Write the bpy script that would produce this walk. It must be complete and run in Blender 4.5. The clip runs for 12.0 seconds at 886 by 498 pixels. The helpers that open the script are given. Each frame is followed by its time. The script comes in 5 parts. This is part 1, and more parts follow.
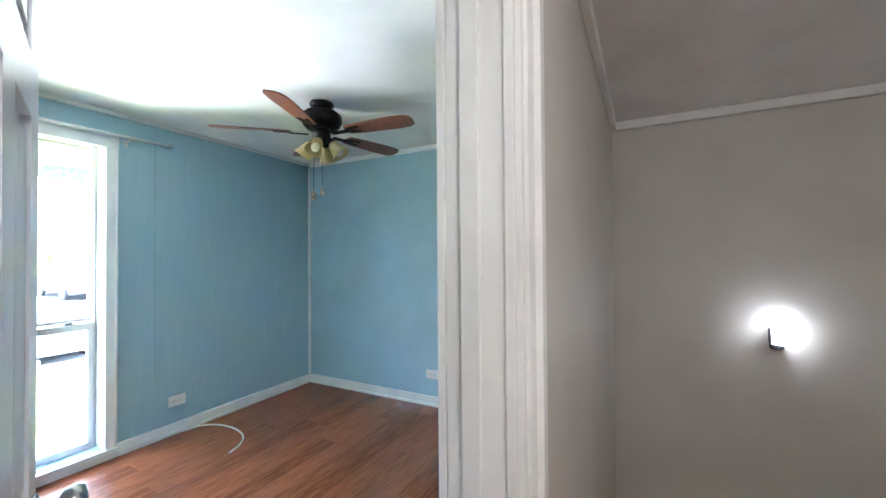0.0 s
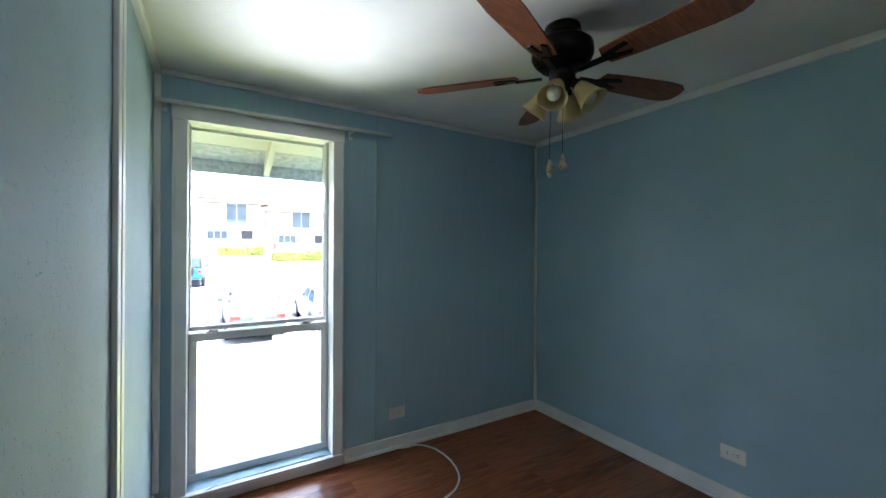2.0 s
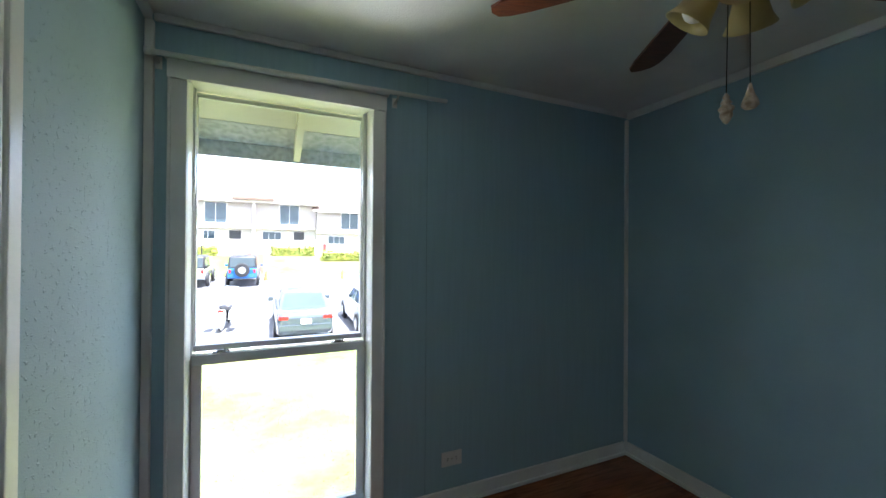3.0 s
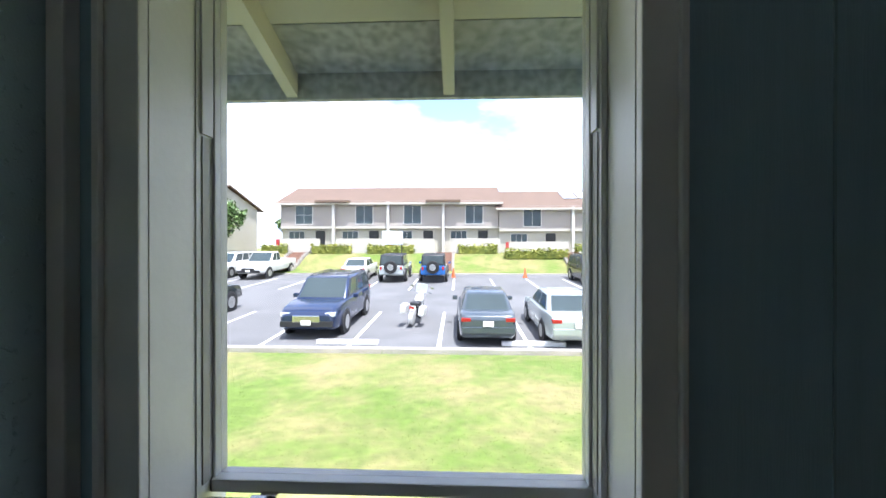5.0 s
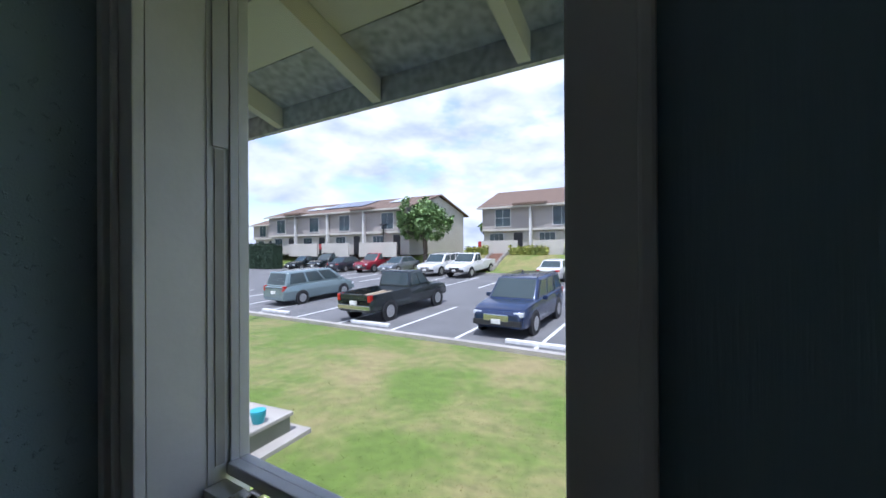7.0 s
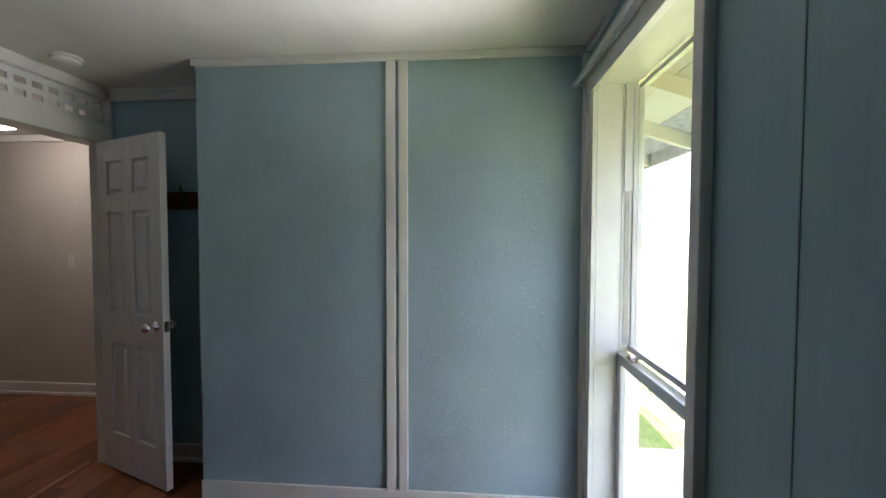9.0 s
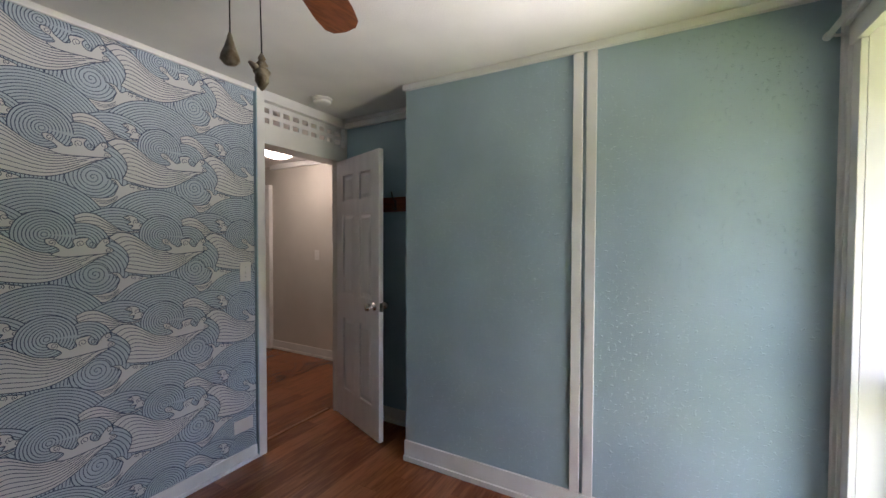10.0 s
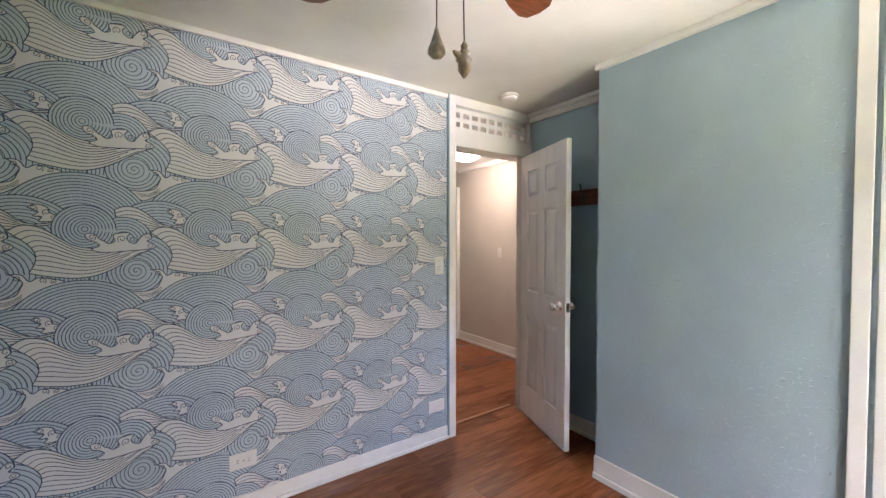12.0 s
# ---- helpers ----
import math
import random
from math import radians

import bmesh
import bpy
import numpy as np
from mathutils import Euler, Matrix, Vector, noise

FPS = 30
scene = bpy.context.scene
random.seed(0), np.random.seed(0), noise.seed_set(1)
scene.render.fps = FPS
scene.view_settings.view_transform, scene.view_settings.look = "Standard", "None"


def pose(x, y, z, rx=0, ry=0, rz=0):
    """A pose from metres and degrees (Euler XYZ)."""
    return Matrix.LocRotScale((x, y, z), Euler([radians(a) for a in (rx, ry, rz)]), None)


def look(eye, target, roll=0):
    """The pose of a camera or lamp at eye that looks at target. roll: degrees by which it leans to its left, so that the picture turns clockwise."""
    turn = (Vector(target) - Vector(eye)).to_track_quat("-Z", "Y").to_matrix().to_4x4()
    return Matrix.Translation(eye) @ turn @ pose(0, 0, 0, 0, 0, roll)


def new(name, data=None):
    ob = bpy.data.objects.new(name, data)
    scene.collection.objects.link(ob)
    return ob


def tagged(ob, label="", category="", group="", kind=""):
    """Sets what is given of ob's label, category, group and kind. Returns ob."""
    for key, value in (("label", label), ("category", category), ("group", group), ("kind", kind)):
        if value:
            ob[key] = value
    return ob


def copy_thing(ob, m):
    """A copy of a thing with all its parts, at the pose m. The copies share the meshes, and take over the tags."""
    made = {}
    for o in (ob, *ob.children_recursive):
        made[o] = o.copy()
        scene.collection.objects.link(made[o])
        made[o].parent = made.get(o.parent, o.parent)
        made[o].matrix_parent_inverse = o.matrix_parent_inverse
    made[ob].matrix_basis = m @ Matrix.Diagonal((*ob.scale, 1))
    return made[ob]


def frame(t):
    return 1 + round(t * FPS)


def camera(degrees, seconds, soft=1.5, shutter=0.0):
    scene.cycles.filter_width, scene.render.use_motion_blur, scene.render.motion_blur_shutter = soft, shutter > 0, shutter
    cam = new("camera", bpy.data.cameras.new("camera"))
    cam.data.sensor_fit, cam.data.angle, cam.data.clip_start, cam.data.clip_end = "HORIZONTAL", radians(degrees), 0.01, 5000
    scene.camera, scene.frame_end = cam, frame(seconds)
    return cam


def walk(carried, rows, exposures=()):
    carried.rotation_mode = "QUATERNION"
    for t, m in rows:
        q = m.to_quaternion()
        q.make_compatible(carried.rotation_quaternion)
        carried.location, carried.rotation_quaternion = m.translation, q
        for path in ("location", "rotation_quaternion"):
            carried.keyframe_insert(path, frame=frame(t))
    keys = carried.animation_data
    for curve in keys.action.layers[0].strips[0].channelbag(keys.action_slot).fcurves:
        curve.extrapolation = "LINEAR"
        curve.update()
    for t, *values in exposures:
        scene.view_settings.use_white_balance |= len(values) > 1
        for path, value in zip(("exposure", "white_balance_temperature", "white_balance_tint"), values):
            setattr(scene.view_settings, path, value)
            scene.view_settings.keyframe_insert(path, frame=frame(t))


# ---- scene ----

# ---- camera ----
cam = camera(98.0, 12.0)
PATH = [
    (0, (-0.321, -0.385, 1.374), (1.455, 0.533, 1.401), -0.4),
    (0.5, (-0.149, -0.291, 1.378), (1.405, 0.969, 1.4), -0.1),
    (1, (0.004, -0.18, 1.381), (1.317, 1.328, 1.401), 0.0),
    (1.5, (0.146, 0.052, 1.396), (1.291, 1.692, 1.401), 0.2),
    (2, (0.263, 0.319, 1.411), (1.294, 2.033, 1.418), 0.2),
    (2.5, (0.378, 0.63, 1.403), (1.326, 2.391, 1.413), 0.5),
    (3, (0.468, 0.914, 1.402), (1.292, 2.737, 1.414), 0.4),
    (3.2, (0.49, 1.045, 1.402), (1.244, 2.898, 1.414), 0.5),
    (4.8, (0.683, 2.095, 1.434), (0.693, 4.095, 1.431), -0.2),
    (5, (0.664, 2.233, 1.433), (0.584, 4.232, 1.428), -0.0),
    (5.5, (0.671, 2.486, 1.435), (0.389, 4.466, 1.429), -0.2),
    (6, (0.723, 2.657, 1.435), (0.255, 4.601, 1.426), -0.3),
    (6.5, (0.852, 2.632, 1.431), (0.139, 4.50, 1.431), -0.4),
    (7, (1.022, 2.525, 1.431), (-0.027, 4.227, 1.435), -0.3),
    (7.2, (1.092, 2.496, 1.429), (-0.123, 4.085, 1.436), -0.2),
    (8.8, (1.94, 2.276, 1.471), (-0.058, 2.319, 1.395), 0.2),
    (9, (1.961, 2.286, 1.456), (-0.032, 2.139, 1.388), 0.1),
    (9.5, (1.984, 2.282, 1.434), (0.081, 1.67, 1.38), 0.3),
    (10, (2.03, 2.224, 1.412), (0.281, 1.256, 1.362), 0.2),
    (10.5, (2.064, 2.189, 1.401), (0.49, 0.957, 1.352), 0.2),
    (11, (2.077, 2.168, 1.389), (0.673, 0.743, 1.339), 0.0),
    (11.5, (2.074, 2.15, 1.38), (0.816, 0.596, 1.331), 0.0),
    (12, (2.005, 2.138, 1.387), (0.858, 0.501, 1.334), -0.0),
]
EXPOSURES = [(0, 6.4, 5300, 14), (1.0, 5.6, 5400, 14), (1.5, 5.0, 5500, 15), (2.5, 4.35, 5700, 15), (3.2, 3.8, 5800, 15), (4.8, 2.6, 5900, 15),
             (5.5, 2.15, 5600, 17), (6.0, 1.75, 5450, 18), (6.5, 1.55, 5450, 18), (7.2, 1.5, 5450, 18),
             (8.8, 4.0, 6000, 21), (9.5, 4.5, 6300, 24), (10.5, 5.0, 6500, 28), (12, 5.85, 6700, 30)]
walk(cam, [(t, look(eye, target, roll)) for t, eye, target, roll in PATH], EXPOSURES)

# ---- world, sun, lamps ----
SUN_EL, SUN_AZ = 68, 150          # azimuth clockwise from +y
W = bpy.data.worlds.new("sky")
scene.world = W
W.use_nodes = True
wn, wl = W.node_tree.nodes, W.node_tree.links
sky = wn.new("ShaderNodeTexSky")
sky.sky_type, sky.sun_disc = "NISHITA", False
sky.sun_elevation, sky.sun_rotation = radians(SUN_EL), radians(SUN_AZ)
wc = wn.new("ShaderNodeTexCoord")
wm = wn.new("ShaderNodeMapping")
wm.inputs["Scale"].default_value = (2.2, 2.2, 5.0)
wm.inputs["Location"].default_value = (0.35, 0.2, 0.1)
wno = wn.new("ShaderNodeTexNoise")
wno.inputs["Scale"].default_value, wno.inputs["Detail"].default_value = 1.3, 8
wr = wn.new("ShaderNodeValToRGB")
wr.color_ramp.elements[0].position, wr.color_ramp.elements[1].position = 0.40, 0.50
wno2 = wn.new("ShaderNodeTexNoise")
wno2.inputs["Scale"].default_value, wno2.inputs["Detail"].default_value = 3.5, 6
wr2 = wn.new("ShaderNodeValToRGB")
wr2.color_ramp.elements[0].position, wr2.color_ramp.elements[1].position = 0.3, 0.7
wr2.color_ramp.elements[0].color, wr2.color_ramp.elements[1].color = (2.6, 2.85, 3.5, 1), (5.1, 5.1, 5.1, 1)
wx = wn.new("ShaderNodeMix")
wx.data_type = "RGBA"
wl.new(wc.outputs["Generated"], wm.inputs["Vector"])
for nn in (wno, wno2):
    wl.new(wm.outputs[0], nn.inputs["Vector"])
wl.new(wno.outputs[0], wr.inputs[0])
wl.new(wno2.outputs[0], wr2.inputs[0])
wl.new(wr.outputs[0], wx.inputs[0])
wl.new(sky.outputs[0], wx.inputs[6])
wl.new(wr2.outputs[0], wx.inputs[7])
wl.new(wx.outputs[2], wn["Background"].inputs[0])
wn["Background"].inputs[1].default_value = 0.14
sun = new("sun", bpy.data.lights.new("sun", "SUN"))
sun.data.energy, sun.data.angle, sun.data.color = 2.9, radians(0.6), (1, .96, .9)
sd = Vector((math.sin(radians(SUN_AZ)) * math.cos(radians(SUN_EL)), math.cos(radians(SUN_AZ)) * math.cos(radians(SUN_EL)), math.sin(radians(SUN_EL))))
sun.matrix_world = look(sd * 30, (0, 0, 0))
hall_bulb = new("hall_bulb", bpy.data.lights.new("hall_bulb", "POINT"))
hall_bulb.data.energy, hall_bulb.data.color, hall_bulb.data.shadow_soft_size = .165, (1, .9, .78), .05
hall_bulb.location = (-.62, -1.18, 2.21)
sky_fill = new("window_fill_lamp", bpy.data.lights.new("window_fill_lamp", "AREA"))   # unseen fill lamp added in the window's head, for skylight and lawn glow
sky_fill.data.shape, sky_fill.data.size, sky_fill.data.size_y = "RECTANGLE", .74, .36
sky_fill.data.energy, sky_fill.data.color, sky_fill.data.spread = .21, (1, .99, .96), radians(60)
sky_fill.matrix_world = look((.54, 2.91, 1.82), (.70, 2.91 - math.cos(radians(21)), 1.82 + math.sin(radians(21))))
night_bulb = new("night_bulb", bpy.data.lights.new("night_bulb", "POINT"))
night_bulb.data.energy, night_bulb.data.color, night_bulb.data.shadow_soft_size = .004, (1, .95, .88), .02
night_bulb.location = (2.79, -1.125, .88)

# ---- materials ----
def mat(name, col, rough=0.6, metal=0.0, var=0.12, scale=6.0, bump=0.0, bscale=80.0, stretch=(1, 1, 1), col2=None, rand=0.0, spec=0.5, detail=5):
    m = bpy.data.materials.new(name)
    m.use_nodes = True
    n, l = m.node_tree.nodes, m.node_tree.links
    b = n["Principled BSDF"]
    b.inputs["Roughness"].default_value, b.inputs["Metallic"].default_value = rough, metal
    b.inputs["Specular IOR Level"].default_value = spec
    tc, mp = n.new("ShaderNodeTexCoord"), n.new("ShaderNodeMapping")
    mp.inputs["Scale"].default_value = stretch
    l.new(tc.outputs["Object"], mp.inputs[0])
    no = n.new("ShaderNodeTexNoise")
    no.inputs["Scale"].default_value, no.inputs["Detail"].default_value = scale, detail
    l.new(mp.outputs[0], no.inputs["Vector"])
    mx = n.new("ShaderNodeMix")
    mx.data_type = "RGBA"
    c2 = col2 or tuple(c * (1 - 2 * var) for c in col)
    mx.inputs[6].default_value, mx.inputs[7].default_value = (*col, 1), (*c2, 1)
    rp = n.new("ShaderNodeMapRange")
    rp.inputs[1].default_value, rp.inputs[2].default_value = 0.35, 0.68
    l.new(no.outputs[0], rp.inputs[0])
    fac = rp.outputs[0]
    if rand:
        oi, ad = n.new("ShaderNodeObjectInfo"), n.new("ShaderNodeMath")
        ad.operation = "MULTIPLY_ADD"
        ad.inputs[1].default_value = rand
        l.new(oi.outputs["Random"], ad.inputs[0])
        l.new(fac, ad.inputs[2])
        sb = n.new("ShaderNodeMath")
        sb.operation, sb.use_clamp = "SUBTRACT", True
        sb.inputs[1].default_value = rand / 2
        l.new(ad.outputs[0], sb.inputs[0])
        fac = sb.outputs[0]
    l.new(fac, mx.inputs[0])
    l.new(mx.outputs[2], b.inputs["Base Color"])
    if bump:
        n2, bp = n.new("ShaderNodeTexNoise"), n.new("ShaderNodeBump")
        n2.inputs["Scale"].default_value, n2.inputs["Detail"].default_value = bscale, 4
        bp.inputs["Strength"].default_value, bp.inputs["Distance"].default_value = bump, .01
        l.new(mp.outputs[0], n2.inputs["Vector"])
        l.new(n2.outputs[0], bp.inputs["Height"])
        l.new(bp.outputs[0], b.inputs["Normal"])
    return m


def stipple(m, strength, size, dist):
    """Knock-down plaster relief: scattered raised dabs over fine grain."""
    n, l = m.node_tree.nodes, m.node_tree.links
    b = n["Principled BSDF"]
    tc = n.new("ShaderNodeTexCoord")
    v, r, bp = n.new("ShaderNodeTexNoise"), n.new("ShaderNodeValToRGB"), n.new("ShaderNodeBump")
    v.inputs["Scale"].default_value, v.inputs["Detail"].default_value = size, 3
    r.color_ramp.elements[0].position, r.color_ramp.elements[1].position = .61, .68
    v2, ad = n.new("ShaderNodeTexNoise"), n.new("ShaderNodeMath")
    v2.inputs["Scale"].default_value, v2.inputs["Detail"].default_value = size * 3.5, 3
    ad.operation = "MULTIPLY_ADD"
    ad.inputs[1].default_value = .35
    bp.inputs["Strength"].default_value, bp.inputs["Distance"].default_value = strength, dist
    for q in (v, v2):
        l.new(tc.outputs["Object"], q.inputs["Vector"])
    l.new(v.outputs[0], r.inputs[0])
    l.new(v2.outputs[0], ad.inputs[0])
    l.new(r.outputs[0], ad.inputs[2])
    l.new(ad.outputs[0], bp.inputs["Height"])
    l.new(bp.outputs[0], b.inputs["Normal"])


BLUE = mat("blue_paint", (.35, .515, .59), .5, var=.05, scale=2.5, bump=.12, bscale=160)
BLUE_TEX = mat("blue_textured_paint", (.37, .50, .555), .62, var=.05, scale=3)
stipple(BLUE_TEX, .6, 58, .004)
PANEL = mat("blue_panel_paint", (.35, .515, .59), .48, var=.03, scale=9, stretch=(6, 6, .25), bump=.1, bscale=60)
WHITE = mat("white_trim_paint", (.80, .80, .77), .34, var=.05, scale=5, bump=.05, bscale=60)
DOORW = mat("white_door_paint", (.82, .82, .83), .28, var=.04, scale=5, stretch=(4, 4, .6), bump=.06, bscale=70)
CEIL = mat("ceiling_paint", (.83, .82, .78), .75, var=.05, scale=3, bump=.2, bscale=130)
HALLW = mat("hall_beige_paint", (.60, .57, .51), .5, var=.05, scale=2, bump=.1, bscale=140)
WOOD = mat("floor_laminate", (.30, .105, .040), .22, var=.22, scale=4, stretch=(1.2, 14, 1), col2=(.16, .048, .018), rand=.9, bump=.05, bscale=40)
SEAM = mat("floor_seam", (.03, .012, .006), .6)
THRESH = mat("threshold_wood", (.42, .15, .045), .3, var=.15, scale=5, stretch=(1, 12, 1))
BLADE = mat("blade_wood", (.22, .075, .030), .33, var=.2, scale=5, stretch=(3, 26, 3), col2=(.10, .032, .013), bump=.06, bscale=20)
BRONZE = mat("dark_bronze", (.022, .018, .016), .38, .8, var=.2, scale=20)
STEEL = mat("brushed_nickel", (.55, .53, .5), .25, 1.0, var=.05, scale=30)
SHADE = mat("amber_shade_glass", (.72, .58, .24), .3, var=.12, scale=9)
SHADE.node_tree.nodes["Principled BSDF"].inputs["Transmission Weight"].default_value = .35
BULB = mat("frosted_bulb", (.85, .84, .8), .35, var=.02)
SHELL = mat("sea_shell", (.62, .52, .40), .5, var=.25, scale=60, col2=(.30, .20, .12), bump=.4, bscale=120)
PLASTIC = mat("white_plastic", (.75, .74, .70), .35, var=.03, scale=10)
SLOT = mat("dark_slot", (.04, .04, .04), .5)
CABLE = mat("white_cable", (.72, .71, .69), .4, var=.04)
RUST = mat("rusty_latch", (.22, .08, .05), .6, .3, var=.3, scale=60)
VINYL = mat("vinyl_frame", (.66, .67, .67), .3, var=.05, scale=6, bump=.03, bscale=50)
TRACK = mat("window_track", (.45, .44, .40), .45, var=.1, scale=12)
PAPER = mat("wallpaper_ground", (.47, .56, .62), .78, var=.05, scale=3, bump=.05, bscale=200)
PAPER_W = mat("wallpaper_foam", (.65, .665, .65), .78, var=.04, scale=3)
PAPER_B = mat("wallpaper_blue", (.47, .56, .62), .78, var=.07, scale=3)
INK = mat("wallpaper_ink", (.03, .055, .12), .5, var=.1, scale=20)
RACKW = mat("rack_wood", (.20, .062, .025), .4, var=.25, scale=8, stretch=(8, 1, 8))


def emit(name, col, strength):
    m = bpy.data.materials.new(name)
    m.use_nodes = True
    b = m.node_tree.nodes["Principled BSDF"]
    b.inputs["Base Color"].default_value = (*col, 1)
    b.inputs["Emission Color"].default_value = (*col, 1)
    b.inputs["Emission Strength"].default_value = strength
    return m


GLOW = emit("lit_dome_glass", (1, .88, .72), .6)
NIGHT = emit("lit_night_lens", (1, .97, .92), .5)
GLASS = bpy.data.materials.new("window_glass")
GLASS.use_nodes = True
gb = GLASS.node_tree.nodes["Principled BSDF"]
# grey tint added to clear glass, to darken the outdoors against the room
gb.inputs["Base Color"].default_value, gb.inputs["Roughness"].default_value = (.62, .63, .62, 1), 0.0
gb.inputs["Transmission Weight"].default_value, gb.inputs["IOR"].default_value = 1.0, 1.02

# ---- building blocks ----
def bx(bm, a, b, m=None):
    """A box from corner a to corner b, in the pose m."""
    vs = [bm.verts.new(((m @ Vector(c)) if m else Vector(c))) for c in
          [((a, b)[i][0], (a, b)[j][1], (a, b)[k][2]) for k in (0, 1) for j in (0, 1) for i in (0, 1)]]
    for f in ((0, 2, 3, 1), (4, 5, 7, 6), (0, 1, 5, 4), (2, 6, 7, 3), (0, 4, 6, 2), (1, 3, 7, 5)):
        bm.faces.new([vs[i] for i in f])
    return bm


def lathe(bm, prof, seg=20, m=None, closed=True):
    """Turns a profile of (radius, z) round the z axis."""
    rings = []
    for r, z in prof:
        rings.append([bm.verts.new((m or Matrix()) @ Vector((r * math.cos(k * math.tau / seg), r * math.sin(k * math.tau / seg), z))) for k in range(seg)])
    for p, q in zip(rings, rings[1:]):
        for k in range(seg):
            bm.faces.new((p[k], p[(k + 1) % seg], q[(k + 1) % seg], q[k]))
    if closed:
        bm.faces.new(rings[0][::-1])
        bm.faces.new(rings[-1])
    return bm


def tube(bm, pts, r, seg=8):
    """A round bar along a line of points."""
    pts = [Vector(p) for p in pts]
    rings = []
    for i, p in enumerate(pts):
        d = (pts[min(i + 1, len(pts) - 1)] - pts[max(i - 1, 0)]).normalized()
        q = d.to_track_quat("Z", "Y").to_matrix()
        rings.append([bm.verts.new(p + q @ Vector((r * math.cos(k * math.tau / seg), r * math.sin(k * math.tau / seg), 0))) for k in range(seg)])
    for p, q in zip(rings, rings[1:]):
        for k in range(seg):
            bm.faces.new((p[k], p[(k + 1) % seg], q[(k + 1) % seg], q[k]))
    bm.faces.new(rings[0][::-1])
    bm.faces.new(rings[-1])
    return bm


def prism(bm, poly, m, t):
    """A flat outline in the xy plane of m, thickened by t along its z."""
    lo = [bm.verts.new(m @ Vector((x, y, 0))) for x, y in poly]
    hi = [bm.verts.new(m @ Vector((x, y, t))) for x, y in poly]
    bm.faces.new(lo[::-1])
    bm.faces.new(hi)
    for i in range(len(poly)):
        j = (i + 1) % len(poly)
        bm.faces.new((lo[i], lo[j], hi[j], hi[i]))
    return bm


def part(name, bm, material, parent=None, label="", bevel=0.0, smooth=False, fix=True):
    """Links a bmesh as one mesh object, under a thing or part."""
    if fix:
        bmesh.ops.recalc_face_normals(bm, faces=bm.faces)
    if bevel:
        bmesh.ops.bevel(bm, geom=bm.edges[:], offset=bevel, segments=2, affect="EDGES", profile=.6, clamp_overlap=True)
    me = bpy.data.meshes.new(name)
    bm.to_mesh(me)
    bm.free()
    me.materials.append(material)
    if smooth:
        me.polygons.foreach_set("use_smooth", [True] * len(me.polygons))
    ob = new(name, me)
    if parent:
        ob.parent = parent
    if label:
        ob["label"] = label
    return ob


def thing(name, label, category, m=None, group="", kind=""):
    ob = new(name)
    ob.empty_display_size = .1
    if m:
        ob.matrix_world = m
    return tagged(ob, label, category, group, kind)


def B(a, b, m=None):
    return bx(bmesh.new(), a, b, m)


def struct(name, bm, material, label, category, bevel=0.0):
    return tagged(part(name, bm, material, bevel=bevel), label, category, kind="structure")


# ---- structure of the room ----
H, D, XB = 2.375, 2.855, 2.76
WP = -0.03                               # face of the papered wall
OX0, OX1 = -.285, .395                    # door opening
GY = 3.03                                # glass
bm = bmesh.new()
bx(bm, (-1.4, -.18, -.3), (XB + .12, D, -.012))
bx(bm, (-1.4, -3.6, -.3), (1.15, -.181, -.012))
floor = struct("floor", bm, SEAM, "reddish laminate plank floor with a warm sheen", "floor")
struct("ceiling", B((-1.5, WP, H), (XB + .12, D, H + .12)), CEIL, "off-white painted bedroom ceiling with light texture", "ceiling")
struct("ceiling_hall", B((-1.5, -3.7, 2.35), (XB + .3, WP - .005, H + .12)), CEIL, "off-white hallway ceiling", "ceiling")
struct("wall_east", B((XB, -.03, 0), (XB + .12, D + .17, H + .12)), BLUE, "smooth blue painted bedroom wall", "wall")
bm = bmesh.new()
for a, b in (((-.6, D, -.3), (.10, D + .17, H + .12)), ((.99, D, -.3), (XB, D + .17, H + .12)),
             ((.10, D, 2.165), (.99, D + .17, H + .12)), ((.10, D, -.3), (.99, D + .17, .075))):
    bx(bm, a, b)
struct("wall_window", bm, PANEL, "blue painted panelled wall around the tall window", "wall")
bm = bmesh.new()
for gx in (1.245,):
    bx(bm, (gx, D - .0025, .09), (gx + .004, D, H - .03))
struct("panel_seams", bm, mat("panel_seam_paint", (.31, .45, .52), .5), "thin vertical seam of the blue wall panels", "trim")
closet = struct("wall_closet", B((-.55, .83, 0), (0, D, H)), BLUE_TEX, "blue closet partition with knockdown plaster texture", "wall")
struct("wall_recess", B((-.55, WP, 0), (-.365, .829, H)), BLUE, "dark blue recess wall behind the open door", "wall")
bm = bmesh.new()
bx(bm, (OX1 + .06, -.17, 0), (XB + .12, WP, H))
struct("wall_papered", bm, PAPER, "wall covered with blue and white wave-patterned wallpaper", "wall")
struct("wall_hall_north", B((-1.4, -.09, 0), (OX0 - .06, WP, 2.35)), HALLW, "beige hallway wall beside the bedroom door", "wall")
struct("floor_stair_landing", B((1.15, -3.6, -1.18), (2.85, -.172, -1.05)), THRESH, "lower wooden landing of the stairwell", "floor")
struct("wall_stairwell", B((1.10, -3.55, -1.15), (1.149, -.201, -.31)), HALLW, "beige wall under the hallway floor edge", "wall")
struct("wall_hall_lining", B((OX1 + .06, -.19, -1.04), (2.85, -.171, 2.349)), HALLW, "beige painted hallway side of the partition", "wall")
struct("wall_hall_west", B((-1.4, -2.1, 0), (-1.25, -.091, 2.349)), HALLW, "beige hallway end wall", "wall")
struct("wall_hall_east", B((2.85, -3.6, -1.15), (3.0, -.171, 2.349)), HALLW, "beige hallway wall with a night light", "wall")
bm = bmesh.new()
